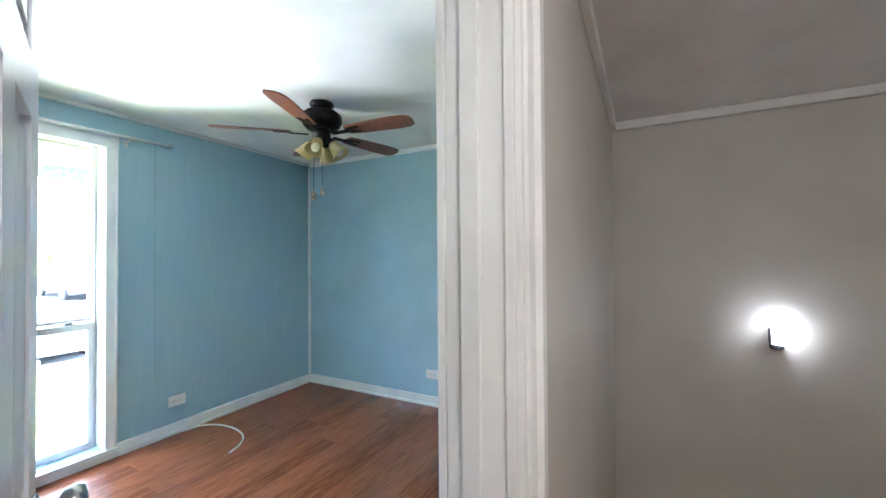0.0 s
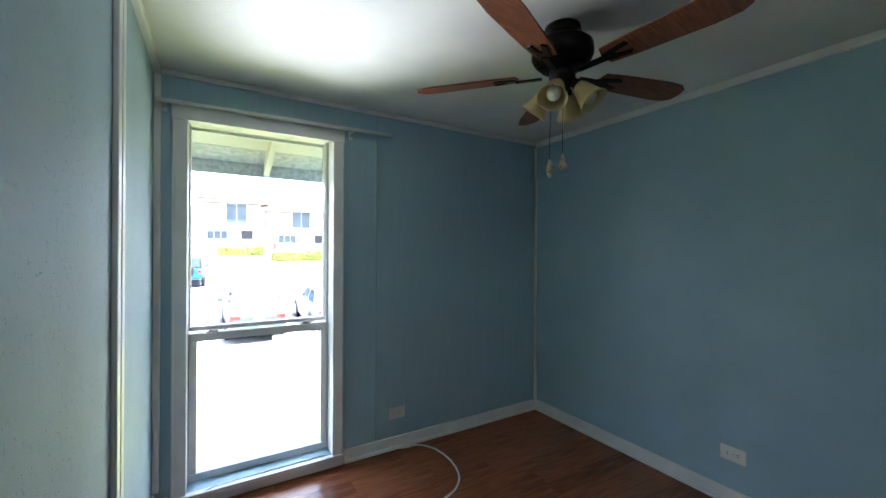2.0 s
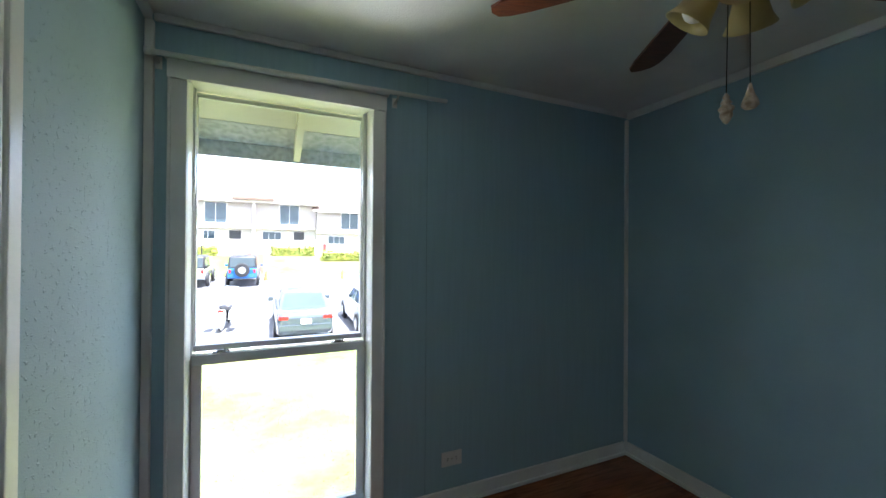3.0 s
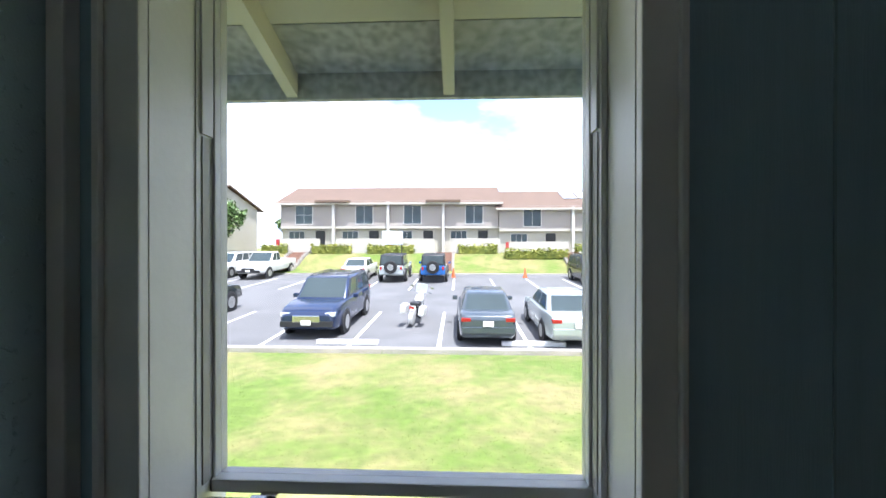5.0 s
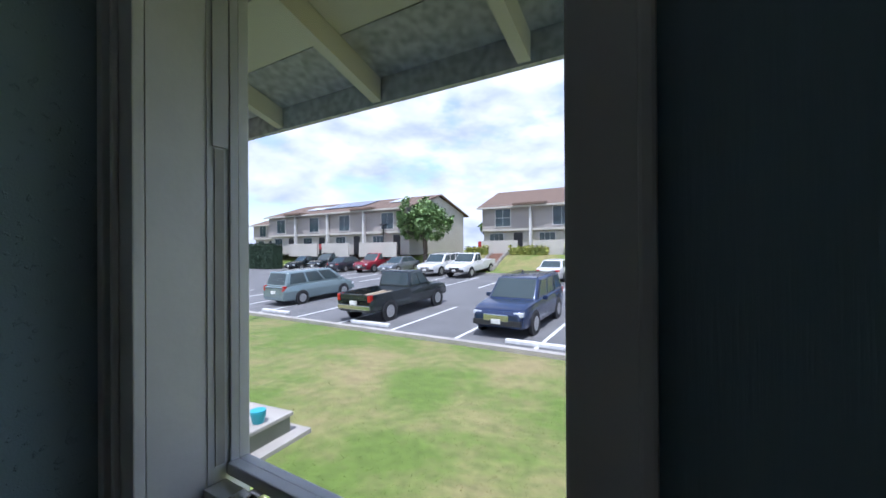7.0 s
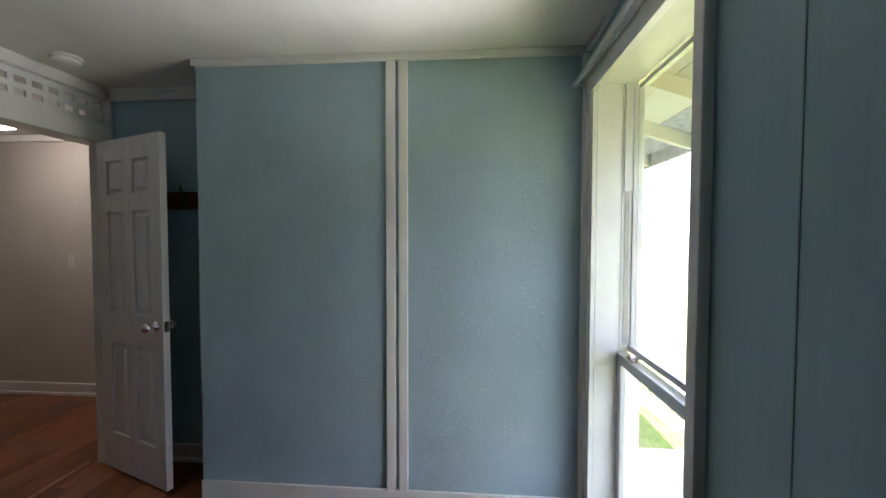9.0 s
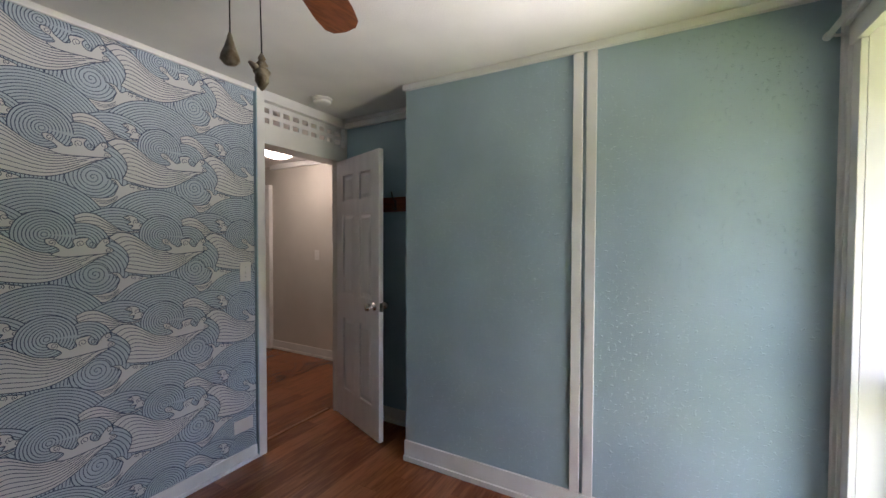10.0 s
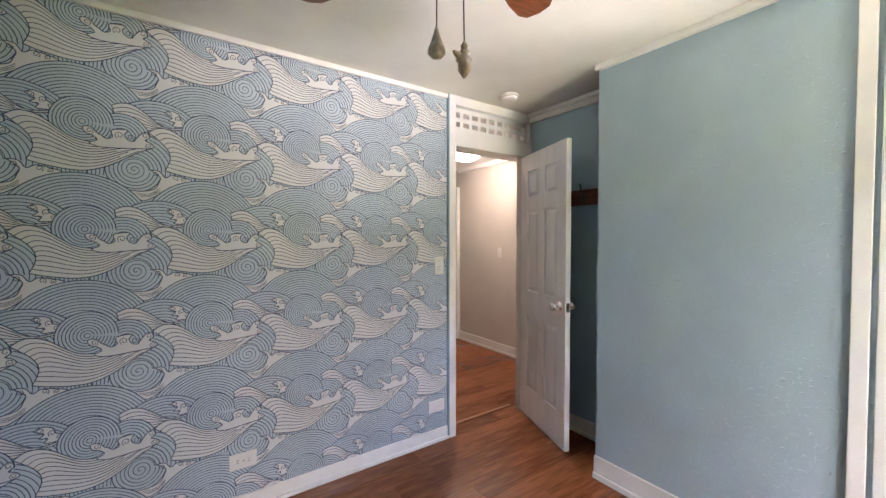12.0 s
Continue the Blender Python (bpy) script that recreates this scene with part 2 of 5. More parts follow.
bx(bm, (-1.4, -3.7, -1.15), (3.0, -3.55, 2.349))
bx(bm, (-1.4, -3.55, 0), (-1.3, -2.1, 2.349))
struct("wall_hall_south", bm, HALLW, "plain beige wall closing the hallway", "wall")

# baseboards and crown trims
def trim(name, a, b, label="white painted wood trim", bevel=.004):
    return struct(name, B(a, b), WHITE, label, "trim", bevel)


def baseboard(a, b, axis, side, h=.085):
    """A board with a quarter-round shoe along its foot."""
    bm = bmesh.new()
    if axis == "x":
        bx(bm, (a[0], a[1], .0), (b[0], a[1] + side * .015, h))
        bx(bm, (a[0], a[1] + side * .0152, .0), (b[0], a[1] + side * .028, h * .25))
    else:
        bx(bm, (a[0], a[1], .0), (a[0] + side * .015, b[1], h))
        bx(bm, (a[0] + side * .0152, a[1], .0), (a[0] + side * .028, b[1], h * .25))
    return struct("baseboard", bm, WHITE, "white painted baseboard along the wall", "baseboard", .003)


baseboard((1.02, D - .001), (XB - .03, 0), "x", -1)
baseboard((.0, D - .001), (.07, 0), "x", -1)
baseboard((XB - .001, WP + .03), (0, D - .001), "y", -1)
baseboard((.415, WP + .001), (XB - .03, 0), "x", 1)
baseboard((.001, .83), (0, D - .03), "y", 1, .125)
baseboard((-.364, WP + .02), (0, .829), "y", 1, .11)
baseboard((-1.249, -2.1), (0, -.99), "y", 1, .11)
for nm, a, b in (("crown_window", (0.03, D - .022, H - .03), (XB, D - .001, H - .001)),
                 ("crown_east", (XB - .022, WP, H - .045), (XB - .001, D - .023, H - .001)),
                 ("crown_papered", (.42, WP + .001, H - .03), (XB - .023, WP + .018, H - .001)),
                 ("crown_closet", (-.001, .82, H - .035), (.028, D - .023, H - .001)),
                 ("crown_recess", (-.364, WP + .03, H - .07), (-.33, .829, H - .001)),
                 ("crown_recess_step", (-.33, WP + .03, H - .03), (-.31, .829, H - .001)),
                 ("corner_bead_east", (XB - .022, D - .022, .09), (XB - .001, D - .001, H - .046)),
                 ("corner_bead_closet", (.001, D - .030, .13), (.032, D - .001, H - .036)),
                 ("crown_hall_east", (2.81, -3.5, 2.29), (2.849, -.2, 2.348)),
                 ("crown_hall_west", (-1.249, -2.1, 2.29), (-1.21, -.18, 2.348)),
                 ("crown_hall_north", (.45, -.225, 2.29), (2.81, -.191, 2.348)),
                 ("batten_a", (.001, 1.85, .126), (.018, 1.898, H - .036)),
                 ("batten_b", (.001, 1.915, .126), (.018, 1.962, H - .036)),
                 ("casing_hall_west", (-1.249, -.985, 0), (-1.225, -.90, 2.05)),
                 ("casing_hall_south", (-1.299, -2.2, 0), (-1.20, -2.101, 2.1))):
    trim(nm, a, b)

# ---- the doorway: jambs, stops, casing and the pierced transom ----
trim("post_door", (OX1, -.02, 0), (OX1 + .055, .0, H - .001), "narrow white door post up to the ceiling")
struct("post_side", B((OX1 + .0555, WP + .001, 0), (OX1 + .062, -.001, H - .001)), BLUE, "blue painted edge of the door post", "trim")
bm = bmesh.new()
bx(bm, (OX1 + .001, -.17, 0), (OX1 + .054, -.021, H - .002))
bx(bm, (OX1 - .012, -.10, 0), (OX1, -.06, 2.03))
bx(bm, (OX1 - .004, -.17, 0), (OX1, -.15, 2.03))
struct("door_jamb_latch", bm, WHITE, "white door jamb with a raised stop", "trim", .003)
bm = bmesh.new()
bx(bm, (OX0 - .055, -.09, 0), (OX0, 0, 2.03))
struct("door_jamb_hinge", bm, WHITE, "white door jamb on the hinge side", "trim", .003)
bm = bmesh.new()
for k, (a, b, d) in enumerate(((.0, .022, .012), (.022, .07, .02), (.07, .105, .034))):
    bx(bm, (OX1 + a + .004, -.171 - d, 0), (OX1 + b + .0038, -.17, 2.10))
struct("casing_hall_side", bm, WHITE, "moulded white door casing on the hallway side", "trim", .003)
bm = bmesh.new()
bx(bm, (OX0 - .055, -.17, 2.03), (OX1, -.002, 2.145))
bx(bm, (OX0 - .079, -.17, 2.31), (OX1, -.002, H - .001))
bx(bm, (OX0 - .079, -.17, 2.03), (OX0 - .056, .0, 2.31))
struct("transom_rails", bm, WHITE, "white rails above and below the transom", "trim", .003)
bm = bmesh.new()
x0, x1, zz0, zz1, nx = OX0 - .055, OX1, 2.1455, 2.3095, 9
w = (x1 - x0) / nx
for k in range(nx + 1):
    bx(bm, (max(x0, x0 + k * w - .014), -.058, zz0), (min(x1, x0 + k * w + .014), -.045, zz1))
for z in (zz0, (zz0 + zz1) / 2 - .016, zz1 - .032):
    for k in range(nx):
        bx(bm, (x0 + k * w + (.0141 if k else .0141), -.058, z), (x0 + (k + 1) * w - .0141, -.045, z + .032))
struct("transom_grille", bm, WHITE, "white transom panel pierced by two rows of square holes", "grille", 0)

# ---- the window ----
win = thing("window_1", "tall white single-hung window with an aluminium sash", "window", kind="structure")
CX0, CX1 = .087, 1.003
for a, b in ((CX0, .149), (.944, CX1)):
    out = -1 if a < .5 else 1
    bm = B((a, D - .022, .075), (b, D - .001, 2.115))
    e = a if out < 0 else b
    bx(bm, (e - .006, D - .034, .075), (e + .006, D - .0225, 2.115))
    part("casing", bm, WHITE, win, bevel=.003)
part("head_casing", B((CX0 - .01, D - .03, 2.116), (CX1 + .01, D - .001, 2.195)), WHITE, win, bevel=.003)
part("head_cap", B((CX0 - .02, D - .045, 2.196), (CX1 + .02, D - .001, 2.212)), WHITE, win, bevel=.003)
part("apron", B((CX0 - .01, D - .026, .0), (CX1 + .01, D - .001, .045)), WHITE, win, bevel=.003)
part("sill", B((CX0 - .01, D - .04, .0455), (CX1 + .01, 2.99, .0745)), WHITE, win, bevel=.005)
for a, b in ((.1005, .150), (.943, .9895)):
    part("reveal", B((a, D - .001, .076), (b, D + .168, 2.164)), WHITE, win, bevel=.001)
part("head_reveal", B((.1505, D - .001, 2.14), (.9425, D + .168, 2.1645)), WHITE, win, bevel=.001)
for a, b in ((.1505, .153), (.931, .9425)):
    bm = B((a, 2.965, .076), (b, 3.06, 2.139))
    part("side_track", bm, VINYL, win, bevel=.001)
    e = .1532 if a < .5 else .9308
    s = 1 if a < .5 else -1
    bm = bmesh.new()
    bx(bm, (min(e, e + s * .005), 2.975, 1.66), (max(e, e + s * .005), 3.01, 2.139))
    part("track_cover", bm, VINYL, win, bevel=.001)
    bm = bmesh.new()
    bx(bm, (min(e, e + s * .0025), 2.98, .96), (max(e, e + s * .0025), 3.0, 1.655))
    part("track_slot", bm, TRACK, win)
part("upper_stop", B((.1535, 3.035, 2.118), (.9305, 3.06, 2.139)), VINYL, win, bevel=.002)
for a, b in ((.1535, .160), (.924, .9305)):
    part("upper_stile", B((a, 3.012, .957), (b, 3.055, 2.117)), VINYL, win, bevel=.002)
part("meeting_rail", B((.1535, 3.005, .930), (.9305, 3.055, .9565)), VINYL, win, bevel=.003)
part("sash_rail_top", B((.1535, 2.955, .878), (.9305, 3.004, .923)), VINYL, win, bevel=.003)
for a, b in ((.1535, .194), (.896, .9305)):
    part("sash_stile", B((a, 2.957, .12), (b, 2.99, .8775)), VINYL, win, bevel=.003)
part("sash_rail_bottom", B((.1535, 2.955, .076), (.9305, 2.992, .1195)), VINYL, win, bevel=.003)
for a, b in (((.1605, GY, .957), (.9235, GY + .004, 2.117)), ((.1945, 2.972, .12), (.8955, 2.976, .8775))):
    g = part("pane", B(a, b), GLASS, win, "glass pane with a grey tint that dims the view outdoors")
    g.visible_shadow = False
for lx in (.27, .80):
    bm = B((lx - .035, 2.962, .9232), (lx + .035, 2.99, .929))
    bx(bm, (lx - .018, 2.965, .9292), (lx + .014, 2.985, .941))
    bx(bm, (lx - .004, 2.985, .9295), (lx + .030, 3.0, .939))
    part("sash_latch", bm, STEEL, win, "small metal sash latch", bevel=.002)

# ---- curtain rod ----
rod = thing("curtain_rod", "thin white curtain rod on brackets above the window", "curtain rod")
part("pole", tube(bmesh.new(), [(.035, 2.785, 2.19), (1.33, 2.785, 2.205)], .011, 12), WHITE, rod, smooth=True)
part("finial", tube(bmesh.new(), [(.012, 2.785, 2.19), (.0348, 2.785, 2.19)], .015, 12), WHITE, rod, smooth=True)
for xx in (.045, 1.06):
    bm = tube(bmesh.new(), [(xx, D - .002, 2.175), (xx, 2.80, 2.178), (xx, 2.785, 2.192)], .006, 8)
    bx(bm, (xx - .012, D - .006, 2.15), (xx + .012, D - .001, 2.2))
    part("bracket", bm, WHITE, rod)

# ---- six-panel door ----
DL = .64
door = thing("door_1", "white six-panel bedroom door standing open", "door", pose(OX0 + .004, -.012, 0, 0, 0, 69.5), kind="structure")
stl, z0, z1 = .105, .012, 2.025
rows = [(.24, .80), (.99, 1.60), (1.70, 1.90)]
cols = [(stl, DL / 2 - .045), (DL / 2 + .045, DL - stl)]
bm = bmesh.new()
xs = [0, cols[0][0], cols[0][1], cols[1][0], cols[1][1], DL]
zs = [z0] + [z for r in rows for z in r] + [z1]
for i in range(5):
    for j in range(7):
        hole = i in (1, 3) and j in (1, 3, 5)
        t = .0045 if hole else .0175
        bx(bm, (xs[i], -t, zs[j]), (xs[i + 1], t, zs[j + 1]))
bmesh.ops.remove_doubles(bm, verts=bm.verts, dist=1e-5)
leaf = part("leaf", bm, DOORW, door)
for a, b in cols:
    for lo, hi in rows:
        bm = bmesh.new()
        for s in (-1, 1):
            m0, m1 = .014, .036
            lov = [bm.verts.new((x, s * .0047, z)) for x, z in ((a + m0, lo + m0), (b - m0, lo + m0), (b - m0, hi - m0), (a + m0, hi - m0))]
            hiv = [bm.verts.new((x, s * .0155, z)) for x, z in ((a + m1, lo + m1), (b - m1, lo + m1), (b - m1, hi - m1), (a + m1, hi - m1))]
            bm.faces.new(hiv)
            for k in range(4):
                bm.faces.new((lov[k], lov[(k + 1) % 4], hiv[(k + 1) % 4], hiv[k]))
        part("raised_panel", bm, DOORW, door)
hd = part("door_handle", lathe(bmesh.new(), [(.030, 0), (.030, .006), (.012, .01), (.011, .03), (.024, .038), (.028, .052), (.022, .066), (.006, .07)], 20,
          pose(DL - .06, -.0176, .945, 90, 0, 0)), STEEL, door, "brushed nickel knob", smooth=True)
part("door_handle", lathe(bmesh.new(), [(.030, 0), (.030, .006), (.012, .01), (.011, .03), (.024, .038), (.028, .052), (.022, .066), (.006, .07)], 20,
     pose(DL - .06, .0176, .945, -90, 0, 0)), STEEL, door, "brushed nickel knob", smooth=True)
part("latch_plate", B((DL, -.012, .915), (DL + .002, .012, .975)), STEEL, door, "small nickel latch plate")
part("latch_bolt", B((DL + .002, -.006, .937), (DL + .01, .006, .953)), STEEL, door)
for z in (.25, 1.05, 1.8):
    part("hinge", tube(bmesh.new(), [(-.006, .018, z - .045), (-.006, .018, z + .045)], .006, 8), STEEL, door, "nickel hinge")

# ---- ceiling fan ----
FX, FY = 1.56, 1.48
fan = thing("ceiling_fan", "five-blade ceiling fan with wooden blades and amber lamps", "ceiling fan", pose(FX, FY, 0))
part("canopy", lathe(bmesh.new(), [(.075, H - .001), (.078, H - .02), (.062, H - .028), (.070, H - .035), (.066, H - .055), (.074, H - .06)], 28), BRONZE, fan, "dark bronze canopy", smooth=True)
part("motor_housing", lathe(bmesh.new(), [(.06, H - .058), (.105, H - .064), (.128, H - .085), (.130, H - .125), (.118, H - .15), (.092, H - .175), (.06, H - .18)], 32), BRONZE, fan, "dark bronze motor housing", smooth=True)
part("switch_housing", lathe(bmesh.new(), [(.052, H - .180), (.055, H - .20), (.055, H - .232), (.045, H - .245), (.028, H - .27), (.012, H - .285)], 24), BRONZE, fan, smooth=True)
ZB = 2.172
for k in range(5):
    m = pose(0, 0, ZB, 0, 0, -12.5 + 72 * k) @ pose(0, 0, 0, -12, 0, 0)
    outl = [(.20, -.048), (.30, -.058), (.55, -.068), (.625, -.062), (.658, -.042), (.668, 0), (.658, .042), (.625, .062), (.55, .068), (.30, .058), (.20, .048), (.185, 0)]
    bl = part("blade", prism(bmesh.new(), outl, m, .007), BLADE, fan, bevel=.0015)
    bm = bmesh.new()
    bx(bm, (.085, -.014, -.012), (.20, .014, -.004), m)
    prism(bm, [(.195, -.022), (.29, -.036), (.30, -.02), (.24, -.008), (.24, .008), (.30, .02), (.29, .036), (.195, .022)], m @ Matrix.Translation((0, 0, -.0062)), .006)
    part("blade_arm", bm, BRONZE, bl, "dark bronze blade bracket")
for k in range(4):
    a = radians(25 + 90 * k)
    m = Matrix.Translation((.052 * math.cos(a), .052 * math.sin(a), H - .245)) @ pose(0, 0, 0, 0, 0, math.degrees(a)) @ pose(0, 0, 0, 0, -38, 0)
    part("lamp_arm", lathe(bmesh.new(), [(.014, .03), (.016, 0), (.024, -.012), (.024, -.03)], 14, m), BRONZE, fan, smooth=True)
    sh = part("shade", lathe(bmesh.new(), [(.026, -.028), (.034, -.045), (.042, -.075), (.050, -.105), (.062, -.128), (.060, -.128), (.047, -.104), (.039, -.074), (.030, -.044), (.022, -.03)], 24, m), SHADE, fan, "amber frosted glass bell shade", smooth=True)
    part("bulb", lathe(bmesh.new(), [(.012, -.032), (.014, -.055), (.026, -.078), (.030, -.095), (.026, -.112), (.014, -.121), (.003, -.124)], 16, m), BULB, sh, smooth=True)
for (px, py, pz), kind in (((1.50, 1.495, 1.765), 0), ((1.553, 1.47, 1.792), 1)):
    lx, ly = px - FX, py - FY
    part("pull_chain", tube(bmesh.new(), [(lx, ly, pz + .03), (lx * .9, ly * .9, H - .27)], .0014, 6), BRONZE, fan, "thin dark pull chain")
    m = Matrix.Translation((lx, ly, pz))
    if kind:
        part("pendant", lathe(bmesh.new(), [(.003, .032), (.006, .02), (.010, .005), (.017, -.012), (.019, -.022), (.012, -.03), (.003, -.033)], 14, m), SHELL, fan, "small brown cone shell pull", smooth=True)
    else:
        bm = lathe(bmesh.new(), [(.003, .034), (.008, .024), (.006, .02), (.013, .01), (.009, .006), (.018, -.004), (.013, -.012), (.014, -.024), (.006, -.038), (.002, -.042)], 12, m)
        lathe(bm, [(.002, -.014), (.008, 0), (.003, .014)], 8, m @ pose(.016, 0, .002, 0, 70, 0))
        part("pendant", bm, SHELL, fan, "knobbly whelk shell pull", smooth=True)

# ---- outlets, switches, small fixtures ----
def plate_thing(name, m, kind, label, cat):
    """A wall plate in the xz plane of m, facing its -y."""
    t = thing(name, label, cat, m)
    w, h = {"outlet": (.062, .040), "switch": (.036, .060), "blank": (.062, .040)}[kind]
    part("plate", B((-w, -.006, -h), (w, -.0005, h)), PLASTIC, t, bevel=.002)
    if kind == "outlet":
        for s in (-1, 1):
            r = part("receptacle", B((s * .026 - .017, -.0085, -.015), (s * .026 + .017, -.0062, .015)), PLASTIC, t, bevel=.001)
            for q in (-1, 1):
                part("slot", B((s * .026 - .006, -.0092, q * .006 - .0015), (s * .026 + .004, -.0086, q * .006 + .0015)), SLOT, r)
        part("screw", lathe(bmesh.new(), [(.003, 0), (.003, .001)], 8, pose(0, -.0062, 0, 90, 0, 0)), STEEL, t)
    elif kind == "switch":
        part("toggle", B((-.005, -.014, -.010), (.005, -.0062, .004), pose(0, 0, 0, 18, 0, 0)), PLASTIC, t, bevel=.001)
        for q in (-1, 1):
            part("screw", lathe(bmesh.new(), [(.003, 0), (.003, .001)], 8, pose(0, -.0062, q * .03, 90, 0, 0)), STEEL, t)
    return t


plate_thing("outlet", pose(1.405, D, .25), "outlet", "white double outlet plate on the blue window wall", "outlet")
plate_thing("outlet", pose(XB, 1.325, .281, 0, 0, -90), "outlet", "white double outlet plate on the plain blue wall", "outlet")
plate_thing("outlet", pose(1.73, WP + .0055, .264, 0, 0, 180), "outlet", "white double outlet on the wave wallpaper", "outlet")
plate_thing("light_switch", pose(.525, WP + .0055, 1.205, 0, 0, 180), "switch", "almond light switch beside the door", "switch")
plate_thing("blank_plate", pose(.545, WP + .0055, .245, 0, 0, 180), "blank", "blank almond wall plate near the floor", "wall plate")
plate_thing("light_switch", pose(-1.249, -1.30, 1.22, 0, 0, 90), "switch", "beige light switch on the hallway wall", "switch")

sd_ = thing("smoke_detector", "round white smoke detector on the ceiling", "smoke detector", pose(.095, .20, H))
part("base", lathe(bmesh.new(), [(.068, -.001), (.068, -.012), (.06, -.014)], 28), PLASTIC, sd_, smooth=True)
part("cover", lathe(bmesh.new(), [(.058, -.0145), (.060, -.026), (.050, -.036), (.02, -.04), (.002, -.04)], 28), PLASTIC, sd_, smooth=True)

dome = thing("ceiling_light", "lit frosted glass dome lamp on the hallway ceiling", "ceiling light", pose(-.62, -1.18, 2.35))
part("base", lathe(bmesh.new(), [(.13, -.001), (.135, -.02), (.125, -.03)], 28), WHITE, dome, smooth=True)
dg = part("glass_dome", lathe(bmesh.new(), [(.17, -.028), (.165, -.05), (.145, -.075), (.105, -.10), (.055, -.115), (.003, -.12)], 32), GLOW, dome, "glowing frosted glass", smooth=True)
dg.visible_shadow = False

nl = thing("night_light", "lit plug-in night light with a black base on the stairwell wall", "night light", pose(2.849, -1.135, .79, 0, 0, -90))
part("body", B((-.034, -.05, -.03), (.034, -.001, .0)), SLOT, nl, "black plastic base", bevel=.006)
part("side_bracket", B((-.036, -.045, .0005), (-.026, -.003, .10)), SLOT, nl, "black upright clip", bevel=.003)
ln = part("lens", lathe(bmesh.new(), [(.026, .001), (.036, .03), (.042, .07), (.042, .12), (.030, .145), (.006, .155)], 20, pose(.012, -.045, 0)), NIGHT, nl, "glowing white lens", smooth=True)
ln.visible_shadow = False

rack = thing("coat_rack", "dark wooden coat rack with black hooks in the recess", "coat rack", pose(-.3645, .5, 1.675))
part("board", B((.0005, -.28, -.055), (.02, .28, .055)), RACKW, rack, bevel=.005)
for yy in (-.2, 0, .2):
    bm = tube(bmesh.new(), [(.022, yy, -.03), (.05, yy, -.035), (.06, yy, -.01)], .005, 8)
    tube(bm, [(.022, yy, .01), (.06, yy, .05), (.075, yy, .09)], .005, 8)
    bx(bm, (.0203, yy - .01, -.045), (.025, yy + .01, .03))
    part("hook", bm, SLOT, rack, "black metal double hook")

def smoothed(pts, n=8):
    out = []
    P = [Vector(p) for p in pts]
    for i in range(len(P) - 1):
        a, b, c, d = P[max(i - 1, 0)], P[i], P[i + 1], P[min(i + 2, len(P) - 1)]
        for k in range(n):
            t = k / n
            out.append(.5 * ((2 * b) + (c - a) * t + (2 * a - 5 * b + 4 * c - d) * t * t + (3 * b - a - 3 * c + d) * t ** 3))
    return out + [P[-1]]


cb = thing("loose_cable", "loose white cable lying curled on the floor", "cable")
part("cord", tube(bmesh.new(), smoothed([(1.36, 2.822, .02), (1.45, 2.80, .012), (1.55, 2.79, .008), (1.625, 2.68, .007), (1.64, 2.50, .007), (1.595, 2.33, .007), (1.50, 2.225, .007), (1.39, 2.18, .007)]), .006, 8), CABLE, cb, smooth=True)
part("plug_end", tube(bmesh.new(), [(1.39, 2.18, .008), (1.365, 2.172, .008)], .0045, 8), STEEL, cb, "small metal cable tip")
cb2 = thing("window_cord", "thin white cord along the window sill", "cable")
part("cord", tube(bmesh.new(), smoothed([(.13, 2.80, .006), (.2, 2.81, .05), (.26, 2.83, .079), (.4, 2.85, .079), (.9, 2.86, .079)]), .003, 6), CABLE, cb2, smooth=True)
lt = thing("rusty_latch", "small rusty metal latch on the floor by the window", "latch", pose(.16, 2.79, 0))
part("body", B((-.02, -.012, .0005), (.02, .012, .022)), RUST, lt, bevel=.003)
part("pin", tube(bmesh.new(), [(-.03, 0, .026), (.03, 0, .026)], .004, 8), RUST, lt)

# ---- wave wallpaper: printed shapes as thin layers ----
def pt(u, v, lay):
    return Vector((2.305 - u, WP + .0006 + lay * .00005, 1.872 + v))


def ribbon(bm, pts, wd, lay):
    P = [Vector((u, v)) for u, v in pts]
    L, R = [], []
    for i, p in enumerate(P):
        d = (P[min(i + 1, len(P) - 1)] - P[max(i - 1, 0)])
        d = d.normalized() if d.length else Vector((1, 0))
        q = Vector((-d.y, d.x)) * wd / 2
        L.append(bm.verts.new(pt(*(p + q), lay)))
        R.append(bm.verts.new(pt(*(p - q), lay)))
    for i in range(len(P) - 1):
        bm.faces.new((L[i], L[i + 1], R[i + 1], R[i]))


def arc(c, r, a0, a1, n):
    return [(c[0] + r * math.cos(radians(a0 + (a1 - a0) * k / n)), c[1] + r * math.sin(radians(a0 + (a1 - a0) * k / n))) for k in range(n + 1)]


def fill(bm, pts, lay):
    bm.faces.new([bm.verts.new(pt(u, v, lay)) for u, v in pts])


def sm(t):
    t = min(max(t, 0), 1)
    return t * t * (3 - 2 * t)


inkm, foam, bluem = bmesh.new(), bmesh.new(), bmesh.new()
LW = .0030


def smooth_line(pts, n=5):
    return [(p.x, p.y) for p in smoothed([(u, v, 0) for u, v in pts], n)]


def fan_of_rings(u, v, R, step, lay, a0=-15, a1=195, n=22, rmin=.02):
    """Concentric ink rings over a blue sector."""
    edge = arc((u, v), R, a0, a1, n)
    fill(bluem, edge if a1 - a0 > 150 else edge + [(u, v)], lay)
    r, w_ = R, 1.3
    while r > rmin:
        ribbon(inkm, arc((u, v), r, a0, a1, max(10, int(n * (r / R) ** .5))), LW * w_, lay + .1)
        r, w_ = r - step, 1


